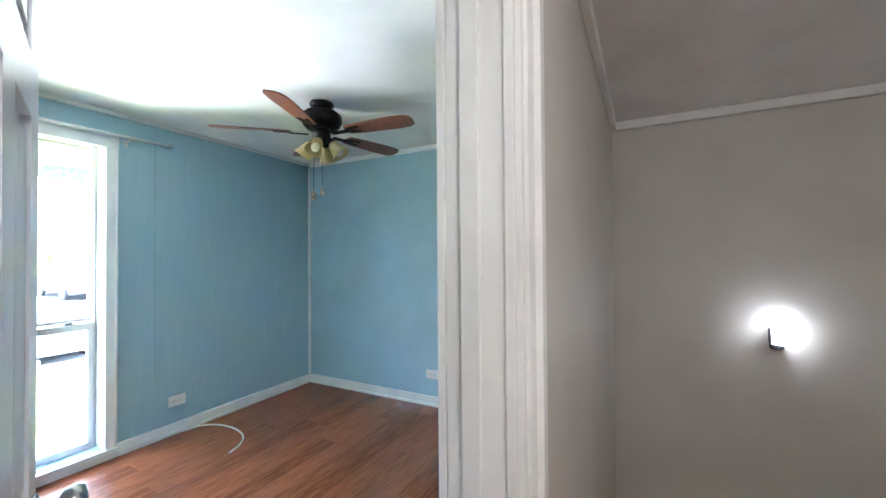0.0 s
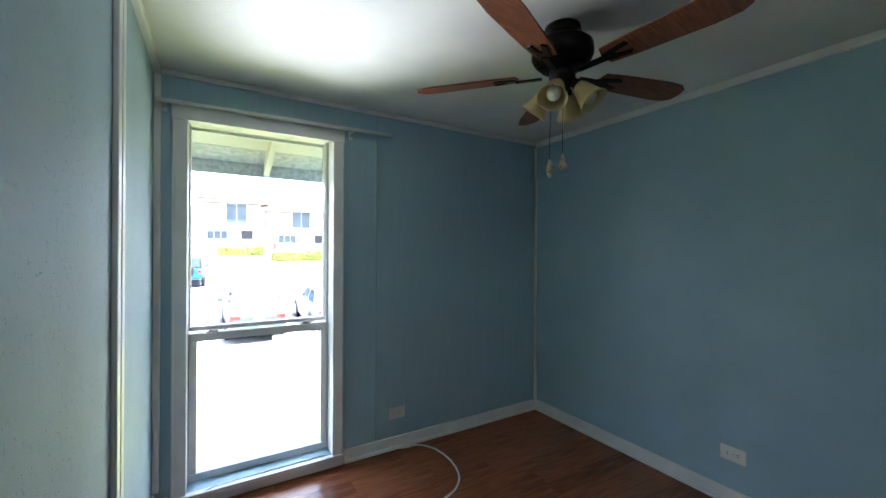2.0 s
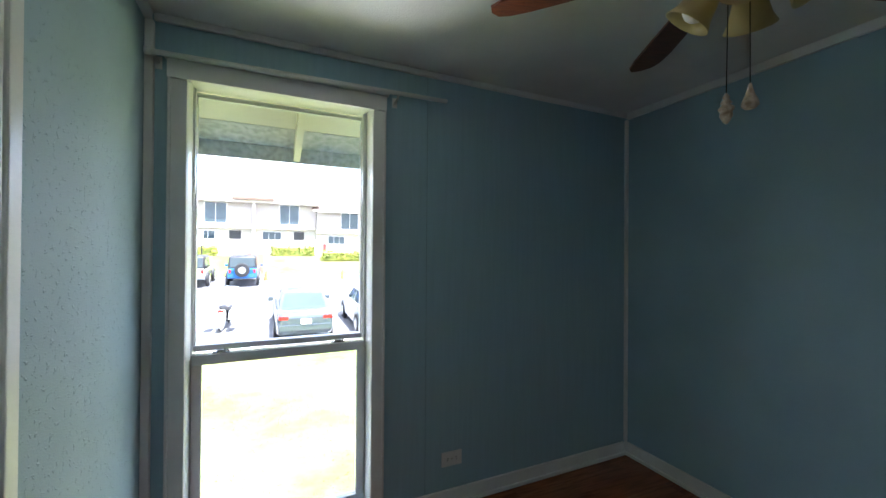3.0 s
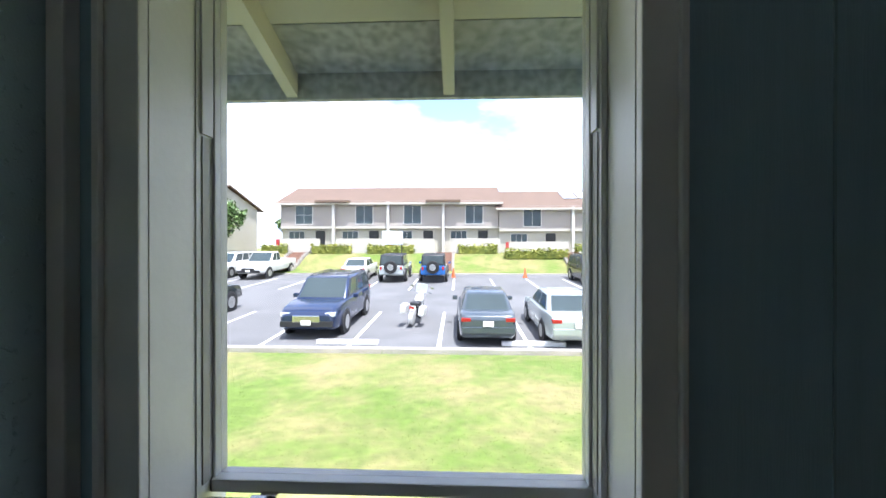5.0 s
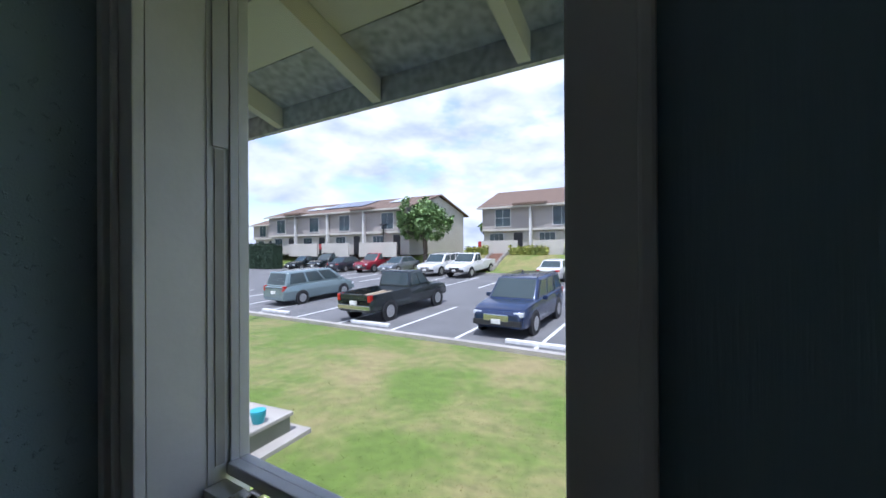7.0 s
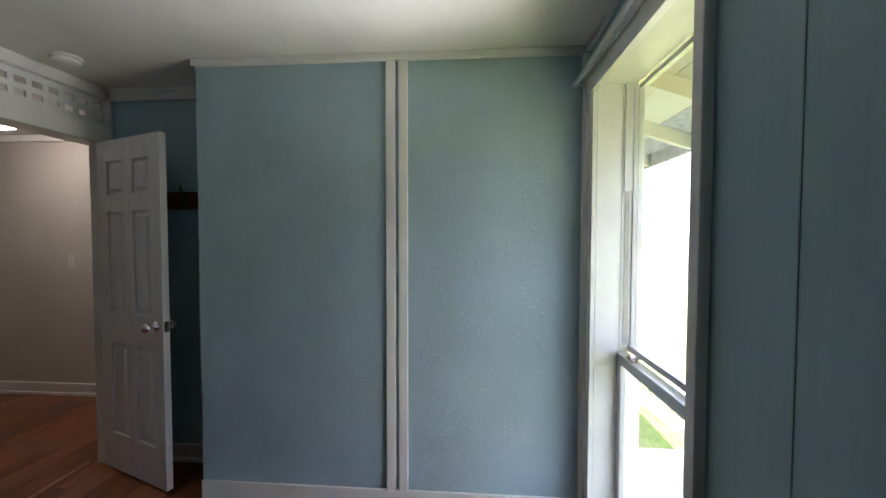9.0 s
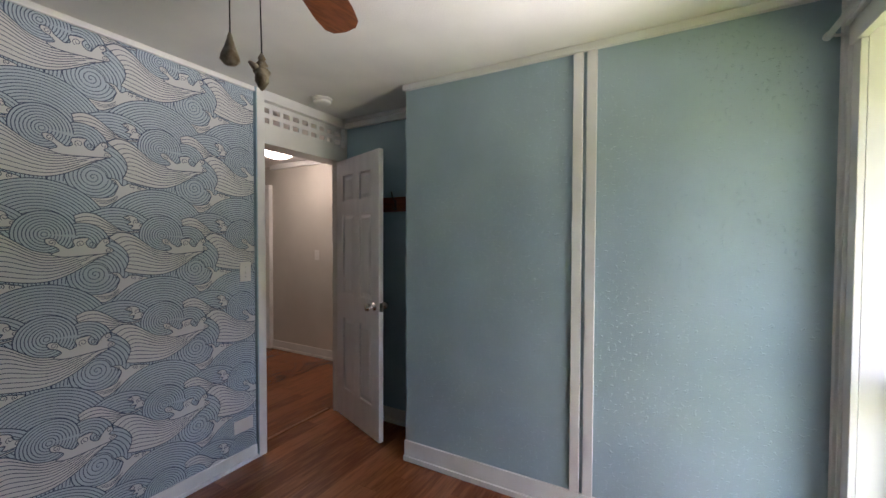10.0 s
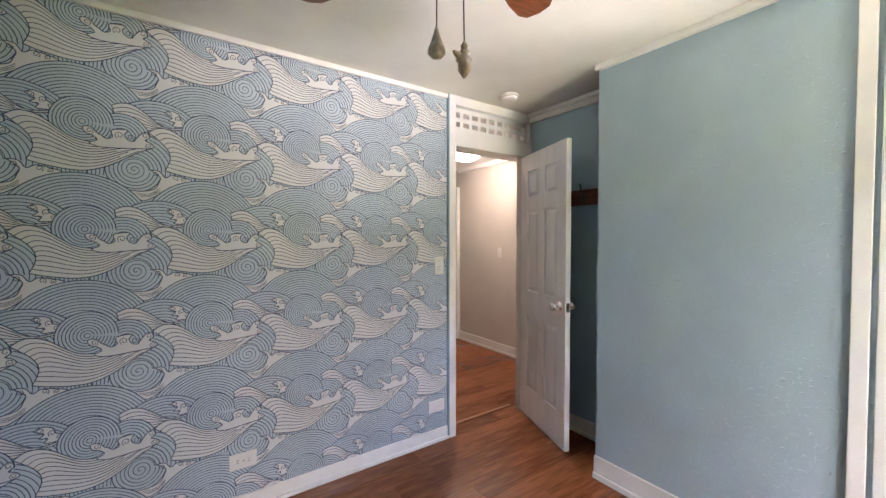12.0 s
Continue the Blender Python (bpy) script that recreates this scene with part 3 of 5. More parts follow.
def curl(u, v, r, lay, turn=1):
    """An inked hook of foam."""
    ribbon(inkm, [(u + turn * r * (1 - .75 * k / 14) * math.cos(radians(-60 + 32 * k)), v + r * (1 - .75 * k / 14) * math.sin(radians(-60 + 32 * k))) for k in range(15)], LW * .9, lay)


def foam_shape(pts, lay):
    """White foam with an inked edge."""
    edge = smooth_line(pts + pts[:1], 4)
    fill(foam, edge[:-1], lay)
    ribbon(inkm, edge, LW * 1.25, lay + .1)


def flow(ou, ov, top, bot, lines, lay, bulge=0.0):
    """A white swell whose ink lines run between two edges."""
    a_, b_ = smooth_line(top), smooth_line(bot)
    rows_ = []
    for q in range(lines + 1):
        f = q / lines
        row_ = []
        for k in range(len(a_)):
            t = k / (len(a_) - 1)
            row_.append((ou + a_[k][0] * (1 - f) + b_[k][0] * f + bulge * math.sin(math.pi * f) * (1 - t) ** 3, ov + a_[k][1] * (1 - f) + b_[k][1] * f))
        rows_.append(row_)
    fill(foam, rows_[0] + [r_[-1] for r_ in rows_[1:-1]] + rows_[-1][::-1] + [r_[0] for r_ in rows_[-2:0:-1]], lay)
    for q, row_ in enumerate(rows_):
        ribbon(inkm, row_ if q in (0, lines) else row_[:len(row_) - 4 - 3 * (q % 3)], LW * (1.3 if q in (0, lines) else 1), lay + .1)
    ribbon(inkm, [r_[0] for r_ in rows_], LW * 1.2, lay + .1)


SWELL_TOP = [(-.222, -.012), (-.195, .008), (-.165, .013), (-.13, .003), (-.10, -.017), (-.07, -.042), (-.03, -.069), (.028, -.08), (.093, -.070), (.15, -.070), (.222, -.068)]
SWELL_FOOT = [(-.165, -.175), (-.14, -.184), (-.115, -.190), (-.085, -.196), (-.05, -.201), (-.01, -.202), (.03, -.195), (.075, -.176), (.125, -.145), (.175, -.11), (.23, -.08)]
SWEEP_TOP = [(-.345, .085), (-.31, .10), (-.27, .095), (-.23, .068), (-.19, .035), (-.15, .018), (-.10, .024)]
SWEEP_FOOT = [(-.33, -.005), (-.29, -.006), (-.255, -.006), (-.225, -.004), (-.19, .002), (-.15, .008), (-.10, .016)]
CREST = [(0, -.03), (.005, -.018), (.03, -.020), (.045, -.040), (.06, -.050), (.075, -.060), (.095, -.050), (.09, -.030), (.10, -.018), (.145, -.014), (.135, -.035), (.145, -.055),
         (.165, -.060), (.175, -.045), (.195, -.020), (.215, -.015), (.222, -.035), (.205, -.05), (.225, -.06), (.235, -.075), (.215, -.085), (.15, -.092), (.06, -.098), (.02, -.085), (.045, -.070), (.03, -.052), (.01, -.044)]
SPLASH = [(.222, -.178), (.255, -.182), (.275, -.208), (.30, -.195), (.335, -.20), (.375, -.215), (.33, -.235), (.29, -.255), (.25, -.285), (.20, -.315), (.16, -.30), (.145, -.275), (.19, -.275), (.235, -.262), (.25, -.235), (.256, -.208)]
SPRAY = [(-.165, .085), (-.14, .097), (-.11, .086), (-.10, .062), (-.075, .052), (-.085, .034), (-.11, .028), (-.135, .030), (-.125, .048), (-.15, .05), (-.135, .066), (-.15, .075)]
for row in range(-2, 6):
    for colm in range(-2, 5):
        # each lower row lies over the one above
        ou, ov = colm * .44, -row * .445 + .445
        L = (row + 2) * 14 + 1 + (colm % 2) * .2
        fan_of_rings(ou + .20, ov - .215, .25, .0125, L, 0, 180, 28, .03)
        fan_of_rings(ou - .015, ov - .012, .245, .0125, L + 1, -12, 192, 34, .1)
        fan_of_rings(ou - .19, ov - .055, .185, .0135, L + 2, 15, 165, 22, .06)
        flow(ou, ov, SWEEP_TOP, SWEEP_FOOT, 6, L + 3)
        foam_shape([(ou + a, ov + b) for a, b in SPRAY], L + 3.5)
        for cu, cv, cr, tn in ((-.148, .082, .012, 1), (-.112, .066, .013, -1), (-.092, .044, .011, 1)):
            curl(ou + cu, ov + cv, cr, L + 4, tn)
        fan_of_rings(ou + .125, ov - .045, .098, .0125, L + 4, -5, 175, 18, .03)
        fan_of_rings(ou + .165, ov - .18, .163, .017, L + 4.4, -12, 68, 14, .1)
        fan_of_rings(ou, ov, .100, .0112, L + 5, 0, 352, 30, .008)
        fan_of_rings(ou + .165, ov - .182, .098, .014, L + 5.5, 0, 352, 26, .055)
        ribbon(inkm, [(ou + .165 + .052 * (1 - k / 44) * math.cos(k * .43), ov - .182 + .052 * (1 - k / 44) * math.sin(k * .43)) for k in range(44)], LW, L + 6)
        flow(ou, ov, SWELL_TOP, SWELL_FOOT, 10, L + 7, .045)
        foam_shape([(ou + a, ov + b) for a, b in SPLASH], L + 8)
        for q in range(3):
            ribbon(inkm, smooth_line([(ou + .165 + .01 * q, ov - .283 - .008 * q), (ou + .215, ov - .285 - .006 * q), (ou + .255, ov - .258 - .008 * q)]), LW * .8, L + 8.2)
        foam_shape([(ou + a, ov + b) for a, b in CREST], L + 9)
        for cu, cv, cr, tn in ((.022, -.034, .013, 1), (.118, -.040, .016, -1), (.155, -.045, .015, 1), (.207, -.030, .015, 1), (.218, -.072, .012, -1)):
            curl(ou + cu, ov + cv, cr, L + 9.2, tn)
        for cu, cv, cr, tn in ((.312, -.207, .012, 1), (.345, -.212, .010, -1), (.240, -.196, .012, 1)):
            curl(ou + cu, ov + cv, cr, L + 8.2, tn)
for nm, b_, mt in (("wallpaper_blue_shapes", bluem, PAPER_B), ("wallpaper_white_shapes", foam, PAPER_W), ("wallpaper_lines", inkm, INK)):
    bmesh.ops.bisect_plane(b_, geom=b_.verts[:] + b_.edges[:] + b_.faces[:], plane_co=(OX1 + .0625, 0, 0), plane_no=(-1, 0, 0), clear_outer=True)
    bmesh.ops.bisect_plane(b_, geom=b_.verts[:] + b_.edges[:] + b_.faces[:], plane_co=(XB - .001, 0, 0), plane_no=(1, 0, 0), clear_outer=True)
    bmesh.ops.bisect_plane(b_, geom=b_.verts[:] + b_.edges[:] + b_.faces[:], plane_co=(0, 0, H - .002), plane_no=(0, 0, 1), clear_outer=True)
    bmesh.ops.bisect_plane(b_, geom=b_.verts[:] + b_.edges[:] + b_.faces[:], plane_co=(0, 0, .01), plane_no=(0, 0, -1), clear_outer=True)
    tagged(part(nm, b_, mt, fix=False), "printed wave pattern of the blue wallpaper", "wallpaper", kind="structure")

# ======== outdoors ========
GRASS = mat("lawn_grass", (.115, .17, .026), .9, var=.2, scale=.33, col2=(.26, .215, .095), bump=1.0, bscale=14, detail=15)
for q in GRASS.node_tree.nodes:
    if q.type == "TEX_NOISE" and q.inputs["Detail"].default_value > 10:
        q.inputs["Roughness"].default_value = .68
    elif q.type == "MAP_RANGE":
        q.inputs[1].default_value, q.inputs[2].default_value = .42, .62
gn, gl = GRASS.node_tree.nodes, GRASS.node_tree.links
g_in = gn["Principled BSDF"].inputs["Base Color"]
g_from = g_in.links[0].from_socket
g_tc, g_no, g_mr, g_mx = gn.new("ShaderNodeTexCoord"), gn.new("ShaderNodeTexNoise"), gn.new("ShaderNodeMapRange"), gn.new("ShaderNodeMix")
g_no.inputs["Scale"].default_value, g_no.inputs["Detail"].default_value, g_no.inputs["Roughness"].default_value = 5, 8, .75
g_mr.inputs[1].default_value, g_mr.inputs[2].default_value, g_mr.inputs[3].default_value, g_mr.inputs[4].default_value = .32, .68, .72, 1.28
g_mx.data_type, g_mx.blend_type = "RGBA", "MULTIPLY"
g_mx.inputs[0].default_value = 1
gl.new(g_tc.outputs["Object"], g_no.inputs["Vector"])
gl.new(g_no.outputs[0], g_mr.inputs[0])
gl.new(g_from, g_mx.inputs[6])
gl.new(g_mr.outputs[0], g_mx.inputs[7])
gl.new(g_mx.outputs[2], g_in)
ASPH = mat("asphalt", (.165, .163, .165), .9, var=.12, scale=.6, bump=.3, bscale=60, detail=8)
CONC = mat("concrete", (.42, .39, .35), .85, var=.12, scale=1.5, bump=.2, bscale=40)
LINE = mat("white_road_paint", (.72, .72, .70), .7, var=.12, scale=5)
STUCCO = mat("grey_tan_siding", (.40, .36, .33), .8, var=.05, scale=.8, stretch=(.3, .3, 8))
STUCCO2 = mat("pale_stucco", (.52, .49, .43), .85, var=.06, scale=.6)
ROOF = mat("brown_shingles", (.175, .118, .088), .9, var=.12, scale=1.2, stretch=(1, 1, 6), bump=.3, bscale=14)
WTRIM = mat("outdoor_white_trim", (.66, .64, .61), .6, var=.05)
WPANE = mat("house_window_pane", (.055, .085, .10), .12, var=.2, scale=1.5)
HEDGE = mat("hedge_leaves", (.32, .32, .06), .8, var=.3, scale=2, col2=(.14, .18, .035))
DHEDGE = mat("dark_hedge_leaves", (.03, .06, .03), .8, var=.3, scale=3)
LEAF = mat("tree_leaves", (.20, .30, .10), .5, var=.3, scale=1.5, col2=(.10, .18, .06))
BARK = mat("tree_bark", (.16, .125, .095), .9, var=.25, scale=4, stretch=(3, 3, .6), bump=.5, bscale=15)
SOFFIT = mat("soffit_paint", (.76, .70, .60), .7, var=.08, scale=1.6, bump=.1, bscale=40)
SOFFIT_D = mat("dusty_fascia_paint", (.58, .56, .57), .8, var=.2, scale=30, bump=.2, bscale=60)
RUBBER = mat("tyre_rubber", (.02, .02, .021), .8, var=.1)
ALLOY = mat("alloy_rim", (.50, .50, .50), .35, .8, var=.05)
CARGLASS = mat("car_glass", (.05, .07, .075), .06, var=.1, scale=1)
REDL = mat("red_tail_light", (.42, .025, .02), .2, var=.1)
CLEARL = mat("clear_head_light", (.62, .64, .66), .15, var=.05)
BLACKP = mat("black_trim_plastic", (.025, .025, .027), .5, var=.1)
CHROME = mat("chrome_trim", (.6, .6, .6), .15, 1.0, var=.03)
BRICKP = mat("brick_red_steps", (.30, .17, .12), .9, var=.15, scale=3)
REDBOX = mat("red_box_paint", (.45, .04, .04), .5, var=.1)
TEAL = mat("teal_plastic", (.05, .38, .48), .4, var=.1)
ORANGE = mat("orange_plastic", (.62, .15, .05), .5, var=.1)
UTIL = mat("green_grey_utility_paint", (.17, .18, .13), .6, var=.12, scale=4)
PVPANEL = mat("solar_panel_glass", (.05, .08, .16), .12, var=.1, scale=2)
SKYLIGHT = mat("pale_solar_collector", (.55, .60, .66), .2, var=.05)


def lot_z(y):
    return -1.54 + .047 * (y - 12.8)


def ground_z(x, y):
    if y < 6:
        return -1.2
    if y < 13:
        return -1.2 - .26 * (y - 6) / 7
    if y < 32.2:
        return lot_z(y) - .12
    if y < 37:
        return -.52 + 1.55 * sm((y - 32.2) / 4.8)
    return 1.03


bm = bmesh.new()
gx = [-1500, -300, -120, -80] + [-60 + 3 * k for k in range(34)] + [60, 120, 300, 1500]
gy = [-900, -100, 0] + [3.03 + .6 * k for k in range(17)] + [13.25, 13.3, 20, 26, 32.1, 32.2] + [32.8 + .6 * k for k in range(8)] + [44, 60, 120, 400, 1800]
gv = [[bm.verts.new((x, y, ground_z(x, y))) for x in gx] for y in gy]
for j in range(len(gy) - 1):
    for i in range(len(gx) - 1):
        bm.faces.new((gv[j][i], gv[j][i + 1], gv[j + 1][i + 1], gv[j + 1][i]))
g_ = struct("ground", bm, GRASS, "sloping lawn with green and dry straw-coloured patches", "lawn")
for p in g_.data.polygons:
    p.use_smooth = True
bm = bmesh.new()
vs = [bm.verts.new((x, y, lot_z(y) - d)) for d in (0, .1) for x, y in ((-110, 13.25), (45, 13.25), (45, 32.05), (-110, 32.05))]
for f in ((0, 1, 2, 3), (7, 6, 5, 4), (0, 4, 5, 1), (1, 5, 6, 2), (2, 6, 7, 3), (3, 7, 4, 0)):
    bm.faces.new([vs[i] for i in f])
struct("road_parking_lot", bm, ASPH, "grey asphalt parking lot sloping gently upwards", "parking lot")


def slab(bm, x0, x1, y0, y1, h0, h1):
    """A slab that follows the slope of the parking lot."""
    vs = [bm.verts.new((x, y, lot_z(y) + h)) for h in (h0, h1) for x, y in ((x0, y0), (x1, y0), (x1, y1), (x0, y1))]
    for f in ((3, 2, 1, 0), (4, 5, 6, 7), (0, 1, 5, 4), (1, 2, 6, 5), (2, 3, 7, 6), (3, 0, 4, 7)):
        bm.faces.new([vs[i] for i in f])
    return bm


for y0, y1 in ((13.05, 13.27), (32.03, 32.25)):
    struct("kerb", slab(bmesh.new(), -60, 40, y0, y1, -.15, .10), CONC, "pale concrete kerb edging the lawn", "kerb")
struct("pavement_far", slab(bmesh.new(), -60, 40, 32.26, 33.0, -.1, .07), CONC, "narrow concrete path behind the far kerb", "path")
k = 0
for x in [-2.62 + 2.7 * i for i in range(-8, 6)]:
    tagged(part("stall_line", slab(bmesh.new(), x - .06, x + .06, 13.4, 18.4, .0, .005), LINE), "worn white parking stall line", "road marking", "near stall lines", "structure")
for x in [2.9 + 2.55 * i for i in range(-13, 4)]:
    tagged(part("stall_line", slab(bmesh.new(), x - .06, x + .06, 24.4, 29.6, .0, .005), LINE), "worn white parking stall line", "road marking", "far stall lines", "structure")
for x in (-2.7, -9.3, -15.2, 2.9, -20.5):
    w_ = tagged(part("wheel_stop", slab(bmesh.new(), x - .95, x + .95, 13.72, 13.9, .0005, .14), LINE, bevel=.03), "white concrete wheel stop", "wheel stop", "wheel stops")

# ---- eave over the window ----
EY, EZ, SL = 3.63, 2.02, .33
def ez(y):
    return EZ + SL * (EY - y)
eave = thing("eave", "overhanging eave with painted boards and rafters", "eave", kind="structure")
for i in range(3):
    y0, y1 = 3.028 + i * .2, 3.028 + (i + 1) * .2 - .004
    bm = bmesh.new()
    vs = [bm.verts.new((x, y, ez(y) + .05 + h)) for h in (0, .02) for x, y in ((-6, y0), (6, y0), (6, y1), (-6, y1))]
    for f in ((3, 2, 1, 0), (4, 5, 6, 7), (0, 1, 5, 4), (1, 2, 6, 5), (2, 3, 7, 6), (3, 0, 4, 7)):
        bm.faces.new([vs[q] for q in f])
    part("soffit_board", bm, SOFFIT_D if i == 2 else SOFFIT, eave)
for i in range(-8, 10):
    x = .63 + i * .575
    bm = bmesh.new()
    vs = [bm.verts.new((x + s * .02, y, ez(y) + h)) for h in (-.035, .0495) for y in (3.028, EY - .004) for s in (-1, 1)]
    for f in ((0, 1, 3, 2), (4, 6, 7, 5), (0, 4, 5, 1), (2, 3, 7, 6), (0, 2, 6, 4), (1, 5, 7, 3)):
        bm.faces.new([vs[q] for q in f])
    part("rafter", bm, SOFFIT, eave)
part("fascia", B((-6, EY, EZ - .04), (6, EY + .025, EZ + .13)), SOFFIT_D, eave)
bm = bmesh.new()
vs = [bm.verts.new((x, y, ez(y) + .071 + h)) for h in (0, .04) for x, y in ((-6, 3.028), (6, 3.028), (6, EY + .05), (-6, EY + .05))]
for f in ((3, 2, 1, 0), (4, 5, 6, 7), (0, 1, 5, 4), (1, 2, 6, 5), (2, 3, 7, 6), (3, 0, 4, 7)):
    bm.faces.new([vs[q] for q in f])
part("roof_edge", bm, ROOF, eave)
bm = bmesh.new()
bx(bm, (-6, 2.87, -1.4), (-.601, 3.027, 2.3))
bx(bm, (XB + .121, 2.87, -1.4), (6, 3.027, 2.3))
bx(bm, (-.6, 2.87, -1.4), (XB + .12, 3.027, -.301))
struct("wall_outside", bm, STUCCO2, "pale outside wall of the house", "wall")

ub = thing("utility_box", "low green utility box on a concrete pad in the lawn", "utility box", pose(-4.08, 5.6, -1.2, 0, 0, 8))
part("pad", B((-.62, -.6, -.1), (.62, .6, .06)), CONC, ub, bevel=.01)
part("cabinet", B((-.42, -.4, .0605), (.42, .4, .28)), UTIL, ub, bevel=.015)
part("lid", B((-.45, -.43, .2805), (.45, .43, .34)), CONC, ub, "pale weathered lid", bevel=.015)
tp = thing("teal_bucket", "small teal plastic tub on the utility box", "tub", pose(-3.78, 5.6, -.86, 0, 0, 8))
part("tub", lathe(bmesh.new(), [(.07, .001), (.09, .08), (.10, .14), (.09, .145)], 18), TEAL, tp)
part("tub_lid", lathe(bmesh.new(), [(.10, .1455), (.10, .17), (.04, .18)], 18), TEAL, tp)
pw = struct("pavement_walk", B((-2.9, 3.03, -1.25), (-1.5, 5.0, -1.17)), CONC, "concrete walk beside the house", "path")

# ---- vehicles ----
PAINT = {}
def paint(name, col, metal=.3):
    if name not in PAINT:
        m = mat("car_paint_" + name, col, .22, metal, var=.04, scale=3)
        m.node_tree.nodes["Principled BSDF"].inputs["Coat Weight"].default_value = .6
        PAINT[name] = m
    return PAINT[name]


SPEC = {  # length, width, height, belt, wheel radius, cabin foot rear/front, cabin top rear/front, stations (s, low, top, width)
    "sedan": (4.65, 1.80, 1.46, .93, .33, -.40, .24, -.24, .06, [(-.5, .42, .82, .80), (-.475, .26, .97, .90), (-.38, .22, 1.02, .97), (-.2, .2, .97, 1), (.2, .2, .95, 1), (.36, .2, .87, .97), (.46, .22, .74, .88), (.5, .36, .60, .72)]),
    "suv": (4.95, 1.98, 1.78, 1.08, .38, -.48, .24, -.43, .08, [(-.5, .48, .98, .84), (-.48, .3, 1.1, .93), (-.3, .27, 1.12, 1), (.2, .27, 1.1, 1), (.36, .27, 1.06, .97), (.46, .3, .96, .90), (.5, .42, .80, .78)]),
    "van": (4.95, 1.88, 1.74, 1.02, .34, -.485, .36, -.43, .13, [(-.5, .42, .9, .84), (-.48, .26, 1.02, .93), (-.2, .24, 1.05, 1), (.25, .24, 1.02, 1), (.4, .24, .92, .95), (.47, .26, .8, .86), (.5, .4, .64, .72)]),
    "pickup": (5.7, 2.0, 1.86, 1.15, .40, -.06, .25, -.03, .12, [(-.5, .55, .95, .9), (-.49, .45, 1.0, .97), (-.08, .42, .80, 1), (-.06, .42, 1.15, 1), (.22, .42, 1.16, 1), (.38, .42, 1.12, .98), (.47, .45, 1.02, .92), (.5, .5, .85, .84)]),
    "jeep": (4.2, 1.85, 1.84, 1.12, .42, -.47, .12, -.45, .05, [(-.5, .55, 1.1, .86), (-.48, .5, 1.14, .88), (.1, .48, 1.14, .88), (.18, .48, 1.14, .84), (.44, .52, 1.08, .74), (.47, .55, 1.0, .70), (.5, .6, .9, .68)]),
}


